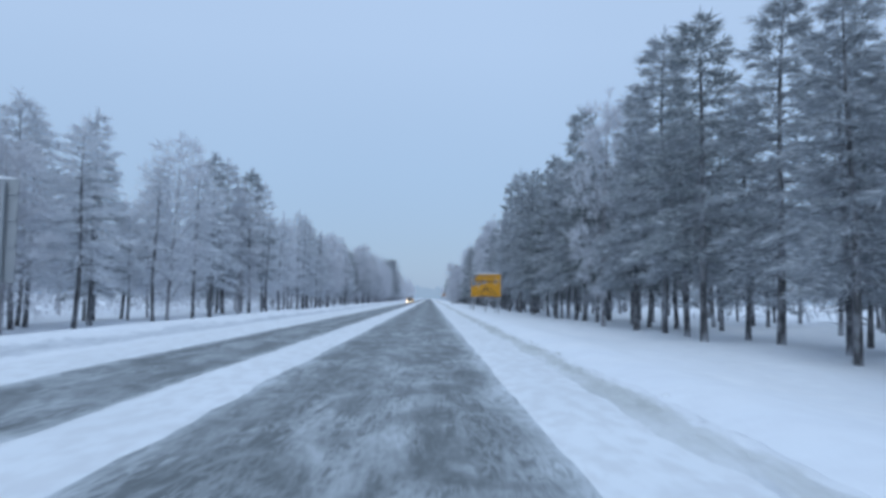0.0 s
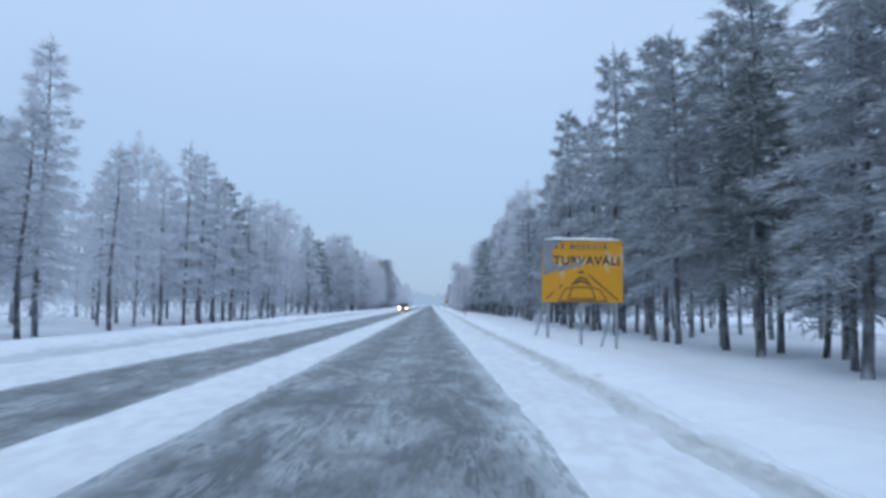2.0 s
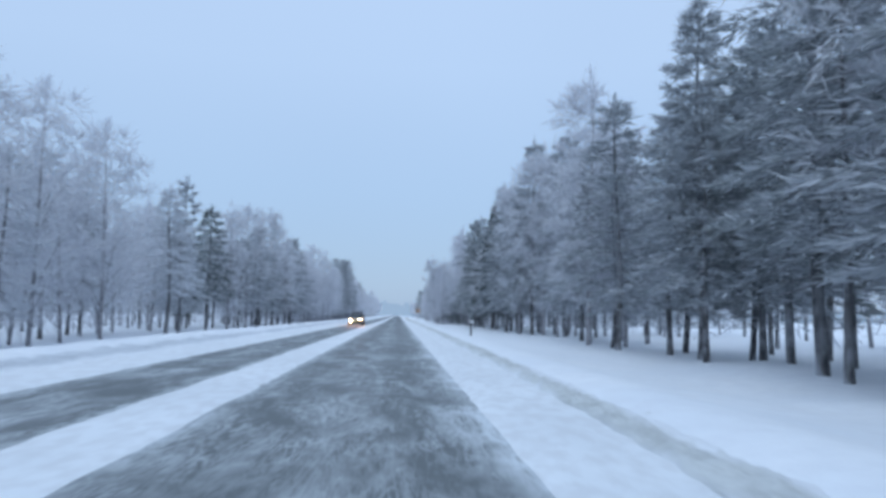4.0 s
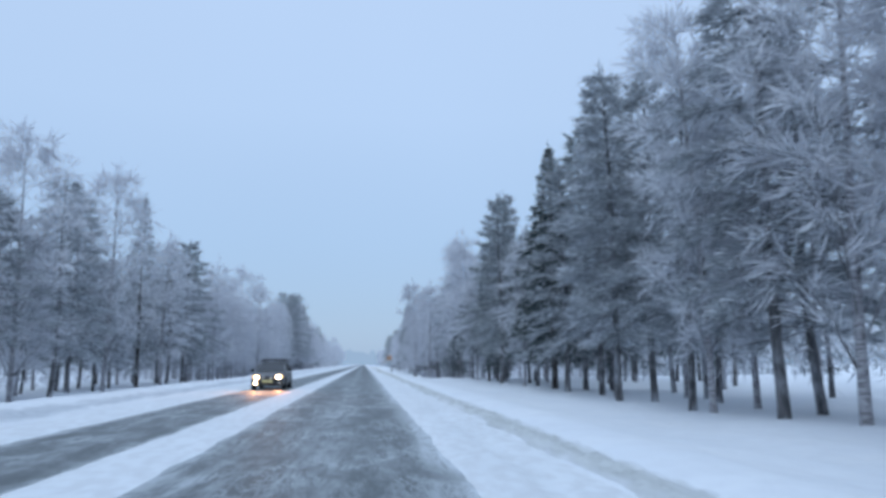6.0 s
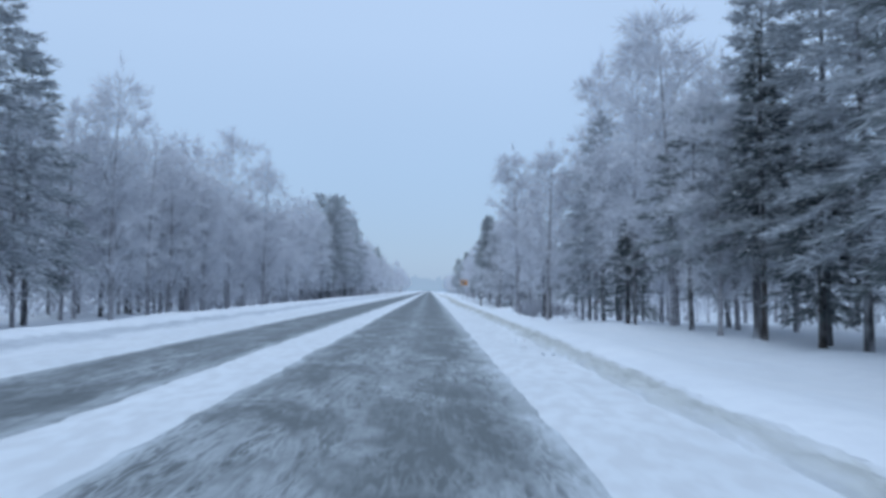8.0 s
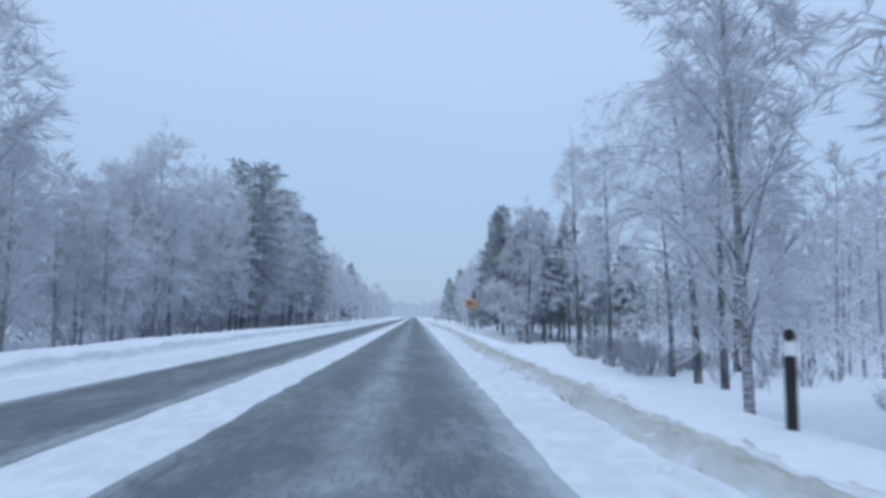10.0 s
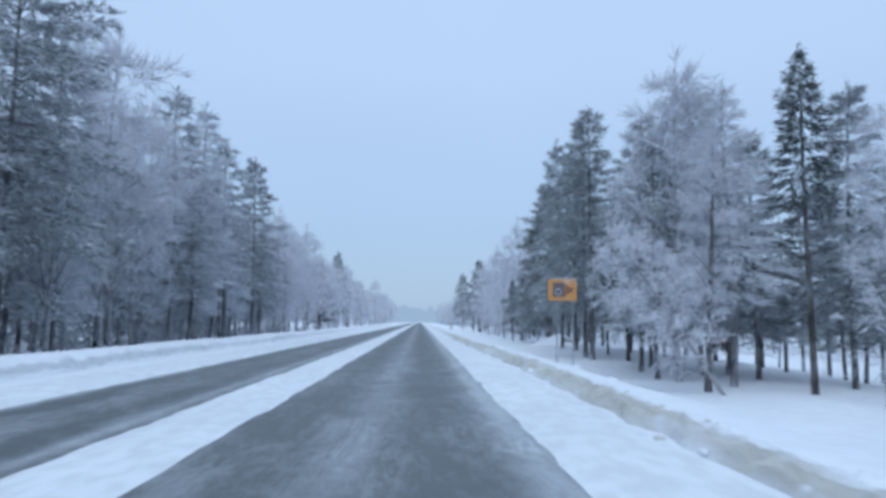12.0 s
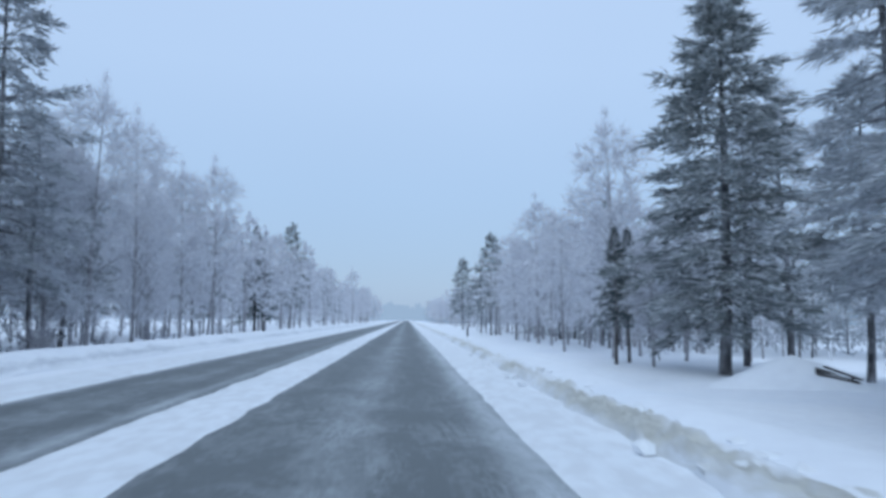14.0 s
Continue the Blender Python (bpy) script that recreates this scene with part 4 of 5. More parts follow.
# ---------------------------------------------------------------- road signs and posts
def stroke(bm, a, b, w, y=-0.012, t=0.006):
    """A flat painted bar on a board that faces -y, from a to b in the board's own width and height."""
    a, b = Vector((a[0], 0, a[1])), Vector((b[0], 0, b[1]))
    d = (b - a).normalized()
    s = Vector((-d.z, 0, d.x)) * (w / 2)
    vs = [bm.verts.new(p + Vector((0, y + dy, 0))) for dy in (0, t) for p in (a + s, a - s, b - s, b + s)]
    for f in ((0, 1, 2, 3), (7, 6, 5, 4), (0, 4, 5, 1), (1, 5, 6, 2), (2, 6, 7, 3), (3, 7, 4, 0)):
        bm.faces.new([vs[i] for i in f])


def board_strokes(name, lines, w, mat, parent, label=""):
    bm = bmesh.new()
    for k, (a, b) in enumerate(lines):
        stroke(bm, a, b, w, -0.012 - 0.0006 * k)
    return part(name, bm, mat, parent, label)


def snow_cap(length, depth, height, seed, parent, at, name="snow_cap"):
    bm = bmesh.new()
    n = 28
    rows = []
    for i in range(n + 1):
        u = i / n
        hgt = height * (0.55 + 0.9 * abs(wave(u * 7, seed, 1.0, 3))) * min(1, 8 * u, 8 * (1 - u)) + 0.004
        ring = []
        for k in range(6):
            a = math.pi * k / 5
            ring.append(bm.verts.new((at[0] + u * length, at[1] - math.cos(a) * depth * 0.5, at[2] + math.sin(a) * hgt)))
        rows.append(ring)
    for r0, r1 in zip(rows, rows[1:]):
        for k in range(5):
            bm.faces.new((r0[k], r1[k], r1[k + 1], r0[k + 1]))
        bm.faces.new((r0[5], r1[5], r1[0], r0[0]))
    return part(name, bm, SNOW, parent, "thin cap of snow", True)


def rime_patch(name, outline, mat, parent, label, y=-0.02):
    bm = bmesh.new()
    front = [bm.verts.new((u, y, v)) for u, v in outline]
    back = [bm.verts.new((u, -0.008, v)) for u, v in outline]
    bm.faces.new(front[::-1])
    for i in range(len(outline)):
        j = (i + 1) % len(outline)
        bm.faces.new((front[i], front[j], back[j], back[i]))
    return part(name, bm, mat, parent, label)


def build_safety_sign():
    """The large yellow board on posts, half under rime, with a drawing of a car keeping its distance."""
    x0, y0 = 4.02, 70.2
    wide, high, base = 2.9, 2.25, 1.42
    root = tagged(new("road_sign"), "large yellow road sign on grey posts, partly rimed", "road sign")
    root.location = (x0, y0, 0)
    root.rotation_euler = (0, 0, radians(-2))
    bm = bmesh.new()
    box(bm, 0, wide, -0.006, 0.02, base, base + high, 0.006)
    part("board", bm, SIGN_YELLOW, root, "yellow sheet board")
    for k, px in enumerate((0.22, 1.42, 2.68)):
        bm = bmesh.new()
        g = ground_z(x0 + px, y0)
        rod(bm, (px, 0.08, g - 0.4), (px, 0.08, base + high - 0.1), 0.055, None, 12)
        part("post", bm, GREY_METAL, root)
    for px in (0.22, 2.68):
        bm = bmesh.new()
        rod(bm, (px, 0.1, base + 0.4), (px - 0.35, 1.5, ground_z(x0 + px, y0 + 1.5) - 0.2), 0.04, None, 10)
        part("brace", bm, GREY_METAL, root)
    for rail in (0.35, 1.1, 1.9):
        bm = bmesh.new()
        box(bm, 0.05, wide - 0.05, 0.02, 0.06, base + rail - 0.03, base + rail + 0.03)
        part("rail", bm, GREY_METAL, root)
    text = bpy.data.curves.new("lettering", "FONT")
    text.offset = 0.011
    text.body, text.size, text.extrude, text.space_character = "TURVAVÄLI", 0.44, 0.003, 1.06
    text.materials.append(SIGN_BLACK)
    ob = new("lettering", text)
    ob.parent = root
    ob.matrix_local = pose(0.40, -0.011, base + 1.36, 90, 0, 0)
    ob["label"] = "black capital letters"
    for k in range(2):
        u = 0.50 + 0.23 * k
        board_strokes("letter_bar", [((u, base + 1.92), (u, base + 2.10))], 0.11, SIGN_FADED, root)
    small = bpy.data.curves.new("lettering", "FONT")
    small.offset = 0.006
    small.body, small.size, small.extrude, small.space_character = "MERKKIÄ", 0.27, 0.003, 1.3
    small.materials.append(SIGN_FADED)
    ob = new("lettering", small)
    ob.parent = root
    ob.matrix_local = pose(0.98, -0.011, base + 1.91, 90, 0, 0)
    ob["label"] = "faded dark capital letters"

    def at(px, py):
        return ((px - 300) / 615 * wide, base + (600 - py) / 460 * high)
    for line in ((at(330, 575), at(398, 522)), (at(425, 497), at(456, 472)), (at(655, 395), at(880, 585))):
        board_strokes("drawn_line", [line], 0.045, SIGN_BLACK, root)
    board_strokes("drawn_chevron", [(at(522, 468), at(600, 440)), (at(600, 440), at(676, 468))], 0.075, SIGN_BLACK, root)
    board_strokes("drawn_chevron", [(at(548, 438), at(600, 414)), (at(600, 414), at(648, 436))], 0.055, SIGN_BLACK, root)
    board_strokes("drawn_car", [(at(577, 378), at(616, 378))], 0.075, SIGN_BLACK, root)
    board_strokes("drawn_car", [(at(500, 570), at(530, 490)), (at(530, 490), at(670, 488)), (at(670, 488), at(706, 570)), (at(500, 572), at(706, 572)),
                                (at(432, 580), at(470, 505)), (at(470, 505), at(530, 490)), (at(670, 488), at(740, 505)), (at(740, 505), at(790, 580)), (at(420, 590), at(800, 588))], 0.04, SIGN_BLACK, root)
    rng = random.Random(8)
    edge = [(300, 140), (470, 140), (430, 170), (385, 190), (372, 240), (392, 300), (430, 335), (540, 322), (600, 290), (622, 312), (560, 345), (470, 362), (400, 372), (340, 395), (300, 415)]
    outline = []
    for (a, b), (c, d) in zip(edge, edge[1:]):
        for f in (0, 0.2, 0.4, 0.6, 0.8):
            outline.append(at(a + (c - a) * f + rng.uniform(-11, 11) * (a > 300), b + (d - b) * f + rng.uniform(-9, 9) * (b > 140)))
    rime = plain("grey_rime", (0.22, 0.235, 0.255), 0.9, 0, 0.35, 3.0)
    rime_patch("rime", outline, rime, root, "grey rime crust")
    snow_cap(wide, 0.17, 0.115, 1.7, root, (0, 0.01, base + high - 0.004))


def build_orange_sign():
    x0, y0, base, wide, high = 5.08, 294.8, 2.10, 1.12, 0.86
    root = tagged(new("road_sign"), "small orange sign with dark picture on two thin posts", "road sign")
    root.location = (x0, y0, 0)
    root.rotation_euler = (0, 0, radians(-3))
    bm = bmesh.new()
    box(bm, 0, wide, -0.006, 0.016, base, base + high, 0.006)
    part("board", bm, SIGN_ORANGE, root, "orange sheet board")
    for px in (0.34, 0.98):
        bm = bmesh.new()
        rod(bm, (px, 0.06, ground_z(x0 + px, y0) - 0.4), (px, 0.06, base + high - 0.06), 0.027, None, 12)
        part("post", bm, GREY_METAL, root)
    board_strokes("dark_panel", [((0.18, base + 0.43), (0.64, base + 0.43))], 0.58, SIGN_FADED, root, "faded dark square")
    bm = bmesh.new()
    for k in range(14):
        a, b = 2 * math.pi * k / 14, 2 * math.pi * (k + 1) / 14
        stroke(bm, (0.40 + 0.12 * math.cos(a), base + 0.34 + 0.13 * math.sin(a)), (0.40 + 0.12 * math.cos(b), base + 0.34 + 0.13 * math.sin(b)), 0.045, -0.02)
    part("ring", bm, GREY_METAL, root, "pale ring")
    rime_patch("cone", [(0.65, base + 0.16), (0.90, base + 0.34), (0.91, base + 0.50), (0.65, base + 0.70)], SIGN_BROWN, root, "brown cone shape", -0.018)
    rime_patch("tip", [(0.84, base + 0.35), (0.97, base + 0.35), (0.98, base + 0.50), (0.84, base + 0.50)], SIGN_FADED, root, "dark tip", -0.024)
    snow_cap(wide, 0.08, 0.03, 4.1, root, (0, 0.005, base + high - 0.004))


def build_sign_back():
    """The grey back of a direction sign for the other lane."""
    x0, y0 = -13.4, 19.3
    root = tagged(new("road_sign"), "grey back of a large direction sign on posts", "road sign")
    root.location = (x0, y0, 0)
    bm = bmesh.new()
    box(bm, 0, 2.3, 0.05, 0.08, 1.5, 4.3, 0.01)
    part("board", bm, GREY_METAL, root)
    for rail in (1.8, 2.5, 3.2, 3.9):
        bm = bmesh.new()
        box(bm, 0.0, 2.3, 0.0, 0.05, rail - 0.04, rail + 0.04, 0.006)
        part("rail", bm, GREY_METAL, root)
    for px in (0.35, 1.95):
        bm = bmesh.new()
        rod(bm, (px, -0.06, ground_z(x0 + px, y0) - 0.4), (px, -0.06, 4.2), 0.06, None, 12)
        part("post", bm, GREY_METAL, root)
    snow_cap(2.3, 0.1, 0.06, 6.3, root, (0, 0.065, 4.296))


def build_marker_post(x, y):
    g = ground_z(x, y)
    root = tagged(new("marker_post"), "slim black roadside marker post with white band", "marker post", "marker posts")
    root.location = (x, y, g)
    bm = bmesh.new()
    box(bm, -0.055, 0.055, -0.03, 0.03, -0.3, 0.72, 0.012)
    part("post", bm, POST_BLACK, root)
    bm = bmesh.new()
    box(bm, -0.058, 0.058, -0.033, 0.033, 0.72, 0.86, 0.012)
    part("band", bm, POST_WHITE, root, "white reflecting band")
    bm = bmesh.new()
    box(bm, -0.055, 0.055, -0.03, 0.03, 0.86, 0.98, 0.02)
    part("top", bm, POST_BLACK, root)
    return root


build_safety_sign()
build_orange_sign()
build_sign_back()
post = build_marker_post(4.12, 129.3)
for px, py in ((3.7, 229), (3.95, 358), (-9.1, 357)):
    copy_thing(post, Matrix.Translation((px, py, ground_z(px, py))))


# ---------------------------------------------------------------- the oncoming car
def loft(stations, ring):
    """A closed skin through cross-sections; ring(station) gives the loop of points."""
    bm = bmesh.new()
    loops = [[bm.verts.new(p) for p in ring(*s)] for s in stations]
    for a, b in zip(loops, loops[1:]):
        for i in range(len(a)):
            j = (i + 1) % len(a)
            bm.faces.new((a[i], a[j], b[j], b[i]))
    bm.faces.new(loops[0][::-1])
    bm.faces.new(loops[-1])
    bmesh.ops.recalc_face_normals(bm, faces=bm.faces)
    return bm


def lens_shape(bm, cx, cy, cz, rx, ry, rz, slant=0.0):
    r = bmesh.ops.create_uvsphere(bm, u_segments=18, v_segments=10, radius=1)
    m = Matrix.Translation((cx, cy, cz)) @ Euler((0, slant, 0)).to_matrix().to_4x4() @ Matrix.Diagonal((rx, ry, rz, 1))
    bmesh.ops.transform(bm, verts=r["verts"], matrix=m)
    return bm


def build_car():
    paint = plain("silver_grey_car_paint", (0.16, 0.162, 0.168), 0.35, 0.35, 0.2, 3)
    trim = plain("dark_sill_plastic", (0.014, 0.0135, 0.0135), 0.75)
    glass = plain("car_glass", (0.05, 0.054, 0.06), 0.1)
    rubber = plain("tyre_rubber", (0.02, 0.02, 0.02), 0.9)
    lamp = glowing("warm_headlamp", (1.0, 0.58, 0.24), 4.0)
    bulb = glowing("lamp_bulb", (1.0, 0.80, 0.55), 60)
    mirror_lamp = plain("lamp_reflector", (0.75, 0.73, 0.68), 0.2, 0.7)
    rim = plain("alloy_rim", (0.13, 0.13, 0.135), 0.45, 0.6)
    x0, y0 = -4.7, 169.8
    root = tagged(new("car"), "silver-grey estate car with lit warm headlamps and roof rack", "car")
    root.location, root.scale = (x0, y0, 0.0), (0.93, 0.93, 0.93)

    def ring(y, hw, lo, hi):
        r = 0.13
        return [(-hw + r, y, lo), (hw - r, y, lo), (hw, y, lo + r), (hw, y, hi - 0.16), (hw - 0.10, y, hi), (-hw + 0.10, y, hi), (-hw, y, hi - 0.16), (-hw, y, lo + r)]
    part("body", loft([(0.0, 0.72, 0.36, 0.66), (0.08, 0.82, 0.26, 0.74), (0.35, 0.87, 0.22, 0.84), (1.2, 0.89, 0.22, 0.97), (1.5, 0.89, 0.22, 1.0), (3.9, 0.89, 0.24, 1.02), (4.45, 0.84, 0.3, 0.98), (4.6, 0.76, 0.4, 0.85)], ring), paint, root)

    def cabin_ring(y, hw, top, tw):
        return [(-hw, y, 0.94), (hw, y, 0.94), (tw, y, top), (tw - 0.12, y, top + 0.03), (-tw + 0.12, y, top + 0.03), (-tw, y, top)]
    part("cabin_glass", loft([(1.15, 0.80, 0.97, 0.74), (1.95, 0.82, 1.39, 0.64), (2.5, 0.82, 1.44, 0.64), (3.9, 0.81, 1.42, 0.62), (4.45, 0.78, 1.0, 0.7)], cabin_ring), glass, root, "dark glass")
    bm = bmesh.new()
    box(bm, -0.62, 0.62, 1.98, 3.95, 1.43, 1.485, 0.02)
    part("roof", bm, paint, root)
    for sx in (-1, 1):
        bm = bmesh.new()
        rod(bm, (sx * 0.78, 1.2, 0.97), (sx * 0.66, 1.97, 1.43), 0.035)
        part("pillar", bm, paint, root)
        bm = bmesh.new()
        lens_shape(bm, sx * 0.58, 0.07, 0.685, 0.20, 0.10, 0.082, -sx * 0.13)
        light = part("headlight", bm, lamp, root, "lit warm headlamp", True)
        bm = bmesh.new()
        lens_shape(bm, sx * 0.55, -0.015, 0.68, 0.085, 0.035, 0.058)
        part("bulb", bm, bulb, light)
        bm = bmesh.new()
        lens_shape(bm, sx * 0.20, -0.03, 0.635, 0.075, 0.04, 0.06)
        part("driving_lamp", bm, mirror_lamp, root, "unlit round driving lamp", True)
        bm = bmesh.new()
        lens_shape(bm, sx * 0.62, 0.0, 0.385, 0.105, 0.06, 0.075)
        fog = part("fog_light", bm, lamp if sx < 0 else mirror_lamp, root, smooth=True)
        if sx < 0:
            bm = bmesh.new()
            lens_shape(bm, sx * 0.62, -0.045, 0.385, 0.055, 0.03, 0.042)
            part("bulb", bm, bulb, fog)
        bm = bmesh.new()
        box(bm, sx * 1.0 - 0.11, sx * 1.0 + 0.11, 1.42, 1.52, 0.96, 1.10, 0.035)
        part("side_mirror", bm, POST_BLACK, root, "black side mirror")
        bm = bmesh.new()
        box(bm, sx * 0.885 - 0.012, sx * 0.885 + 0.012, 1.3, 3.2, 0.24, 0.36, 0.008)
        part("sill", bm, trim, root)
        for wy in (2.62, 3.55):
            bm = bmesh.new()
            rod(bm, (sx * 0.825, wy, 0.98), (sx * 0.645, wy - 0.06, 1.45), 0.028)
            part("door_pillar", bm, paint, root)
        for wy in (1.42, 2.60, 3.52):
            bm = bmesh.new()
            box(bm, sx * 0.8915 - 0.004, sx * 0.8915 + 0.004, wy - 0.006, wy + 0.006, 0.38, 0.93)
            part("door_seam", bm, POST_BLACK, root)
        for wy in (2.38, 3.32):
            bm = bmesh.new()
            box(bm, sx * 0.90 - 0.02, sx * 0.90 + 0.02, wy - 0.09, wy + 0.09, 0.80, 0.835, 0.01)
            part("door_handle", bm, POST_BLACK, root, "black door handle")
        for wy in (0.85, 3.65):
            bm = bmesh.new()
            rod(bm, (sx * 0.878, wy, 0.34), (sx * 0.898, wy, 0.34), 0.385, None, 28)
            part("wheel_arch", bm, trim, root, "dark wheel arch")
            bm = bmesh.new()
            rod(bm, (sx * 0.68, wy, 0.32), (sx * 0.91, wy, 0.32), 0.32, None, 24)
            tyre = part("wheel", bm, rubber, root, "black tyre")
            bm = bmesh.new()
            rod(bm, (sx * 0.90, wy, 0.32), (sx * 0.925, wy, 0.32), 0.2, 0.18, 20)
            part("rim", bm, rim, tyre)
        bm = bmesh.new()
        rod(bm, (sx * 0.55, 2.1, 1.53), (sx * 0.55, 3.85, 1.53), 0.02)
        part("roof_rail", bm, POST_BLACK, root)
    bm = bmesh.new()
    for k in range(4):
        box(bm, -0.38, 0.38, -0.02, 0.02, 0.585 + 0.038 * k, 0.605 + 0.038 * k)
    part("grille", bm, POST_BLACK, root)
    bm = bmesh.new()
    box(bm, -0.82, 0.82, -0.06, 0.1, 0.40, 0.53, 0.04)
    part("bumper", bm, trim, root)
    bm = bmesh.new()
    box(bm, -0.78, 0.78, -0.045, 0.12, 0.21, 0.36, 0.04)
    part("lower_grille", bm, trim, root, "dark lower air intake")
    # the plate's yellow is warm lamp light put into its colour
    bm = bmesh.new()
    box(bm, -0.26, 0.26, -0.075, -0.055, 0.41, 0.52)
    part("number_plate", bm, plain("lamplit_yellow_plate", (0.80, 0.70, 0.33), 0.5), root, "blank plate, lamp light painted as yellow")
    for wy in (2.35, 3.45):
        bm = bmesh.new()
        box(bm, -0.66, 0.66, wy - 0.03, wy + 0.03, 1.55, 1.59, 0.01)
        part("roof_bar", bm, POST_BLACK, root)
    bm = bmesh.new()
    box(bm, -0.66, 0.60, 2.25, 3.75, 1.585, 1.635, 0.02)
    part("roof_load", bm, POST_BLACK, root, "flat dark load strapped on the rack")
    for sx in (-1, 1):
        spot = new("headlamp_beam", bpy.data.lights.new("headlamp_beam", "SPOT"))
        spot.data.energy, spot.data.spot_size, spot.data.spot_blend, spot.data.shadow_soft_size, spot.data.color = 360, radians(84), 1.0, 0.08, (1.0, 0.40, 0.14)
        spot.matrix_world = look((x0 + sx * 0.55, y0 - 0.12, 0.64), (x0 + sx * 0.6 - 0.2, y0 - 12.0, 0.48))


build_car()


# ---------------------------------------------------------------- by the open field
def build_mound():
    bm = bmesh.new()
    bmesh.ops.create_uvsphere(bm, u_segments=40, v_segments=18, radius=1)
    for v in bm.verts:
        r = min(1.0, math.hypot(v.co.x, v.co.y))
        n = 1 + 0.16 * wave(v.co.x * 2, v.co.y * 2, 0.8, 1.3) + 0.07 * wave(v.co.x * 6, v.co.y * 6, 1.0, 3.1)
        z = 1.12 * (1 - r ** 1.25) * n if v.co.z > 0 else -0.3
        v.co = Vector((v.co.x * 2.9, v.co.y * 2.2, z))
    mound = tagged(new("snow_mound"), "rounded heap of snow at the edge of the clearing", "snow heap")
    mound.location = (13.3, 335.2, ground_z(13.3, 335.2) - 0.06)
    part("snow_body", bm, SNOW, mound, smooth=True)
    wood = plain("wet_dark_boards", (0.035, 0.03, 0.03), 0.7, 0, 0.4)
    root = tagged(new("timber_pile"), "dark wet boards sticking out of a snow heap", "timber pile")
    root.location = (13.75, 333.75, ground_z(13.75, 333.75) + 0.02)
    for k in range(4):
        bm = bmesh.new()
        box(bm, -0.6, 0.8, -0.08, 0.08, 0, 0.05, 0.008)
        bmesh.ops.transform(bm, verts=bm.verts, matrix=pose(0.2 + 0.07 * k, 0.1 + 0.17 * (k % 3), 0.30 + 0.06 * k, 0, 12 + 2 * k, -6 + 4 * k))
        part("board", bm, wood, root)
    for px in (-0.5, 0.9):
        bm = bmesh.new()
        rod(bm, (px, 0.25, -0.3), (px, 0.25, 0.36), 0.06, 0.05, 8)
        part("stake", bm, wood, root)


def build_red_machine():
    red = plain("red_machine_paint", (0.62, 0.035, 0.02), 0.45, 0, 0.2)
    dark = plain("dark_machine_paint", (0.03, 0.03, 0.035), 0.5)
    x0, y0 = 46.0, 375.5
    root = tagged(new("tractor"), "parked dark tractor with red cab and snow on it", "tractor")
    root.location = (x0, y0, ground_z(x0, y0))
    root.scale = (0.85, 0.85, 0.85)
    bm = bmesh.new()
    box(bm, -1.5, 0.1, -0.55, 0.55, 0.65, 1.35, 0.12)
    part("hood", bm, dark, root)
    bm = bmesh.new()
    box(bm, 0.0, 1.5, -0.75, 0.75, 0.8, 1.75, 0.08)
    part("cab", bm, dark, root)
    bm = bmesh.new()
    box(bm, -0.1, 1.6, -0.8, 0.8, 1.75, 2.5, 0.1)
    part("roof", bm, red, root, "red roof")
    for wx, r in ((-1.1, 0.48), (1.0, 0.8)):
        for sy in (-1, 1):
            bm = bmesh.new()
            rod(bm, (wx, sy * 0.62, r - 0.1), (wx, sy * 0.95, r - 0.1), r, None, 22)
            part("wheel", bm, POST_BLACK, root)
    snow_cap(1.6, 1.4, 0.12, 9.2, root, (-0.05, 0.0, 2.49))


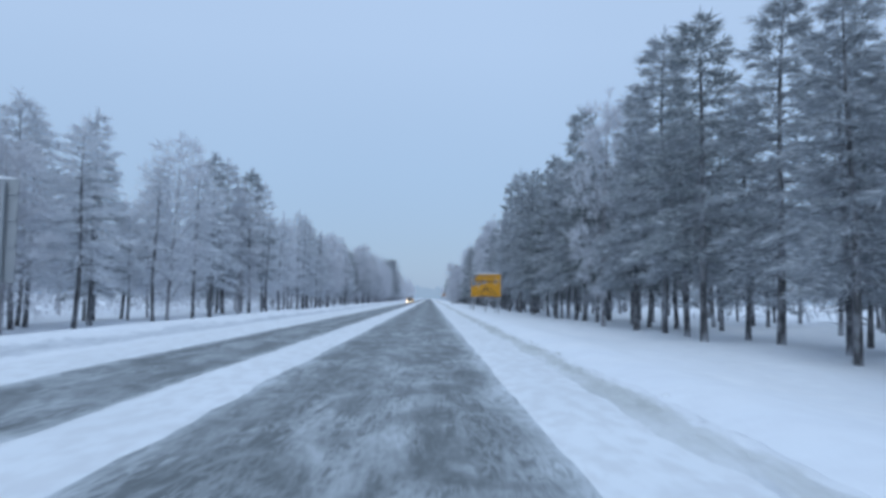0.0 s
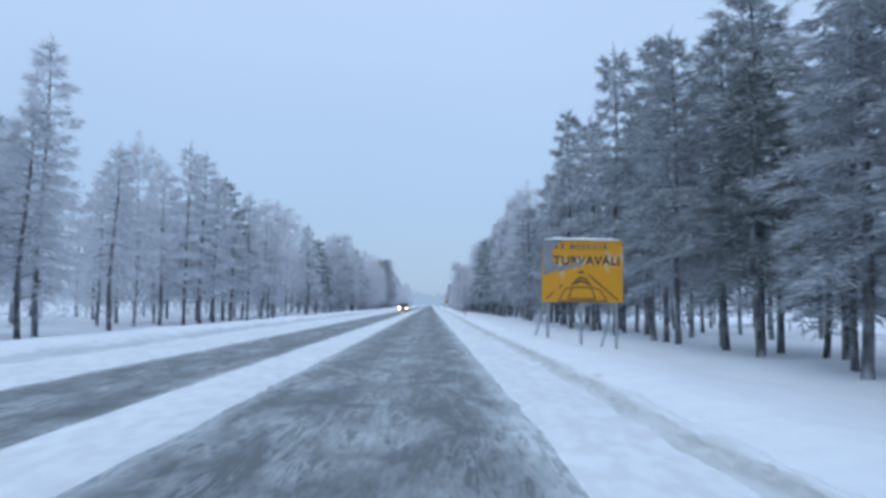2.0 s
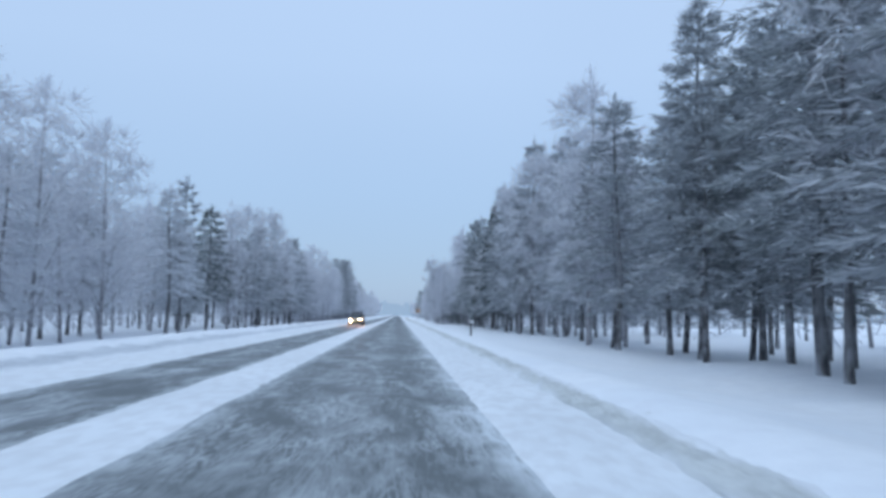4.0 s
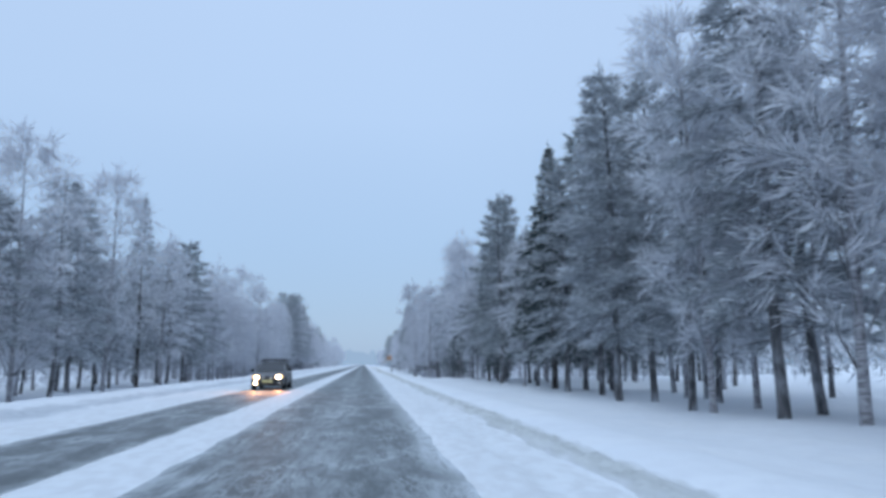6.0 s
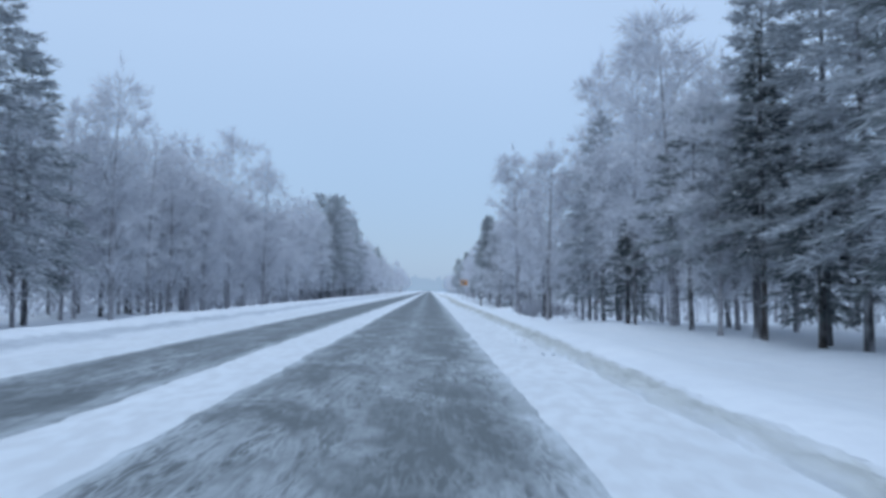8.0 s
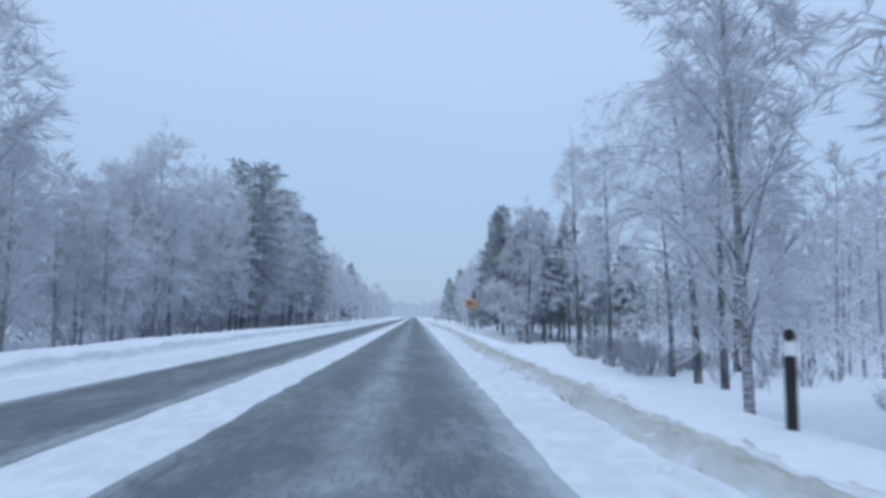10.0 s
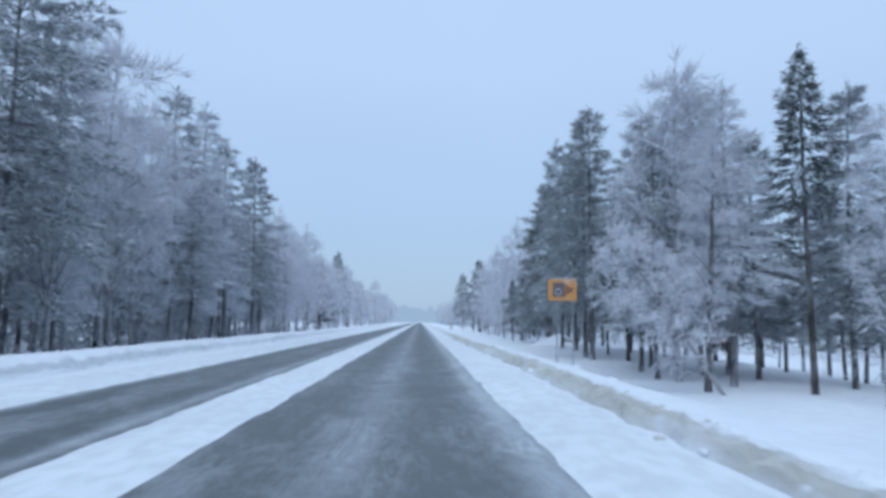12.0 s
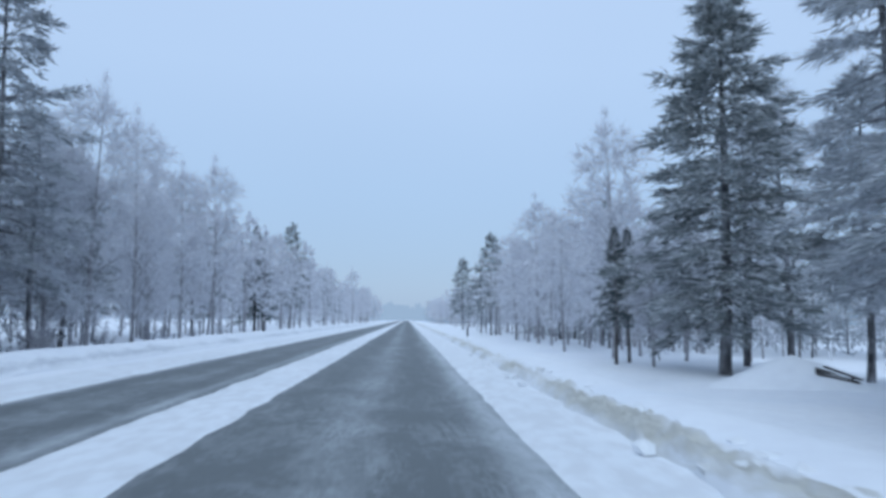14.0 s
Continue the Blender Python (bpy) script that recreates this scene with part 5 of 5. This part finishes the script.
def build_shrub(seed):
    rng = random.Random(seed)
    cv, cf, tv, tf = [], [], [], []
    for _ in range(16):
        a = rng.uniform(0, 6.28)
        out = Vector((math.cos(a), math.sin(a), 0))
        ln, lean = rng.uniform(0.6, 1.9), rng.uniform(0.15, 0.95)
        p = out * rng.uniform(0, 0.6)
        pts = [p - Vector((0, 0, 0.15)), p + out * ln * lean * 0.4 + Vector((0, 0, ln * 0.55)), p + out * ln * lean + Vector((0, 0, ln))]
        tube(pts, [0.014, 0.009, 0.003], 3, tv, tf)
        for k in range(46):
            s = rng.uniform(0.15, 1)
            q = pts[0].lerp(pts[1], s * 2) if s < 0.5 else pts[1].lerp(pts[2], s * 2 - 1)
            d = (out * rng.uniform(-0.2, 0.8) + Vector((rng.uniform(-0.7, 0.7), rng.uniform(-0.7, 0.7), rng.uniform(0, 1)))).normalized()
            w = d.orthogonal().normalized() * rng.uniform(0.006, 0.013)
            n = len(cv)
            cv.extend((q - w, q + w, q + d * rng.uniform(0.2, 0.55)))
            cf.append((n, n + 1, n + 2))
    root = tagged(new("shrub"), "low leafless shrub white with hoarfrost", "shrub", "rimed shrubs")
    mesh_ob("stem", tv, tf, PINE_LIMB, root)
    mesh_ob("brush", cv, cf, BRUSH, root)
    return root


def build_stump():
    """The dark foot of a broken stem by the ditch."""
    wood = plain("dark_weathered_wood", (0.045, 0.043, 0.045), 0.85, 0, 0.4, 9)
    stump = tagged(new("stump"), "small dark broken stump poking out of snow", "stump")
    stump.location = (11.4, 265.2, ground_z(11.4, 265.2))
    bm = bmesh.new()
    rod(bm, (0, 0, -0.2), (0.05, 0.0, 0.30), 0.13, 0.09, 11)
    for v in bm.verts:
        v.co += Vector((0.03 * wave(v.co.x * 20, v.co.y * 20, 1, 5), 0.03 * wave(v.co.x * 20, v.co.z * 9, 1, 7), 0.05 * wave(v.co.x * 20, v.co.y * 20, 1, 9)))
    part("wood", bm, wood, stump)


build_mound()
build_stump()
build_red_machine()
shrubs = [build_shrub(900 + k) for k in range(4)]
shrub_rng = random.Random(31)
for k in range(104):
    if k < 34:
        x, y, s = shrub_rng.uniform(11.0, 15.5), shrub_rng.uniform(257, 273), shrub_rng.uniform(0.5, 1.05)
    elif k < 62:
        x, y, s = shrub_rng.uniform(12.6, 19.0), shrub_rng.uniform(240, 290), shrub_rng.uniform(0.35, 0.75)
    else:
        x, y, s = -shrub_rng.uniform(13.5, 20.0), shrub_rng.uniform(222, 372), shrub_rng.uniform(0.4, 0.95)
    copy_thing(shrubs[k % 4], pose(x, y, ground_z(x, y), 0, 0, shrub_rng.uniform(0, 360)) @ Matrix.Diagonal((s, s, s, 1)))
for proto in shrubs:
    for o in (*proto.children_recursive, proto):
        bpy.data.objects.remove(o)
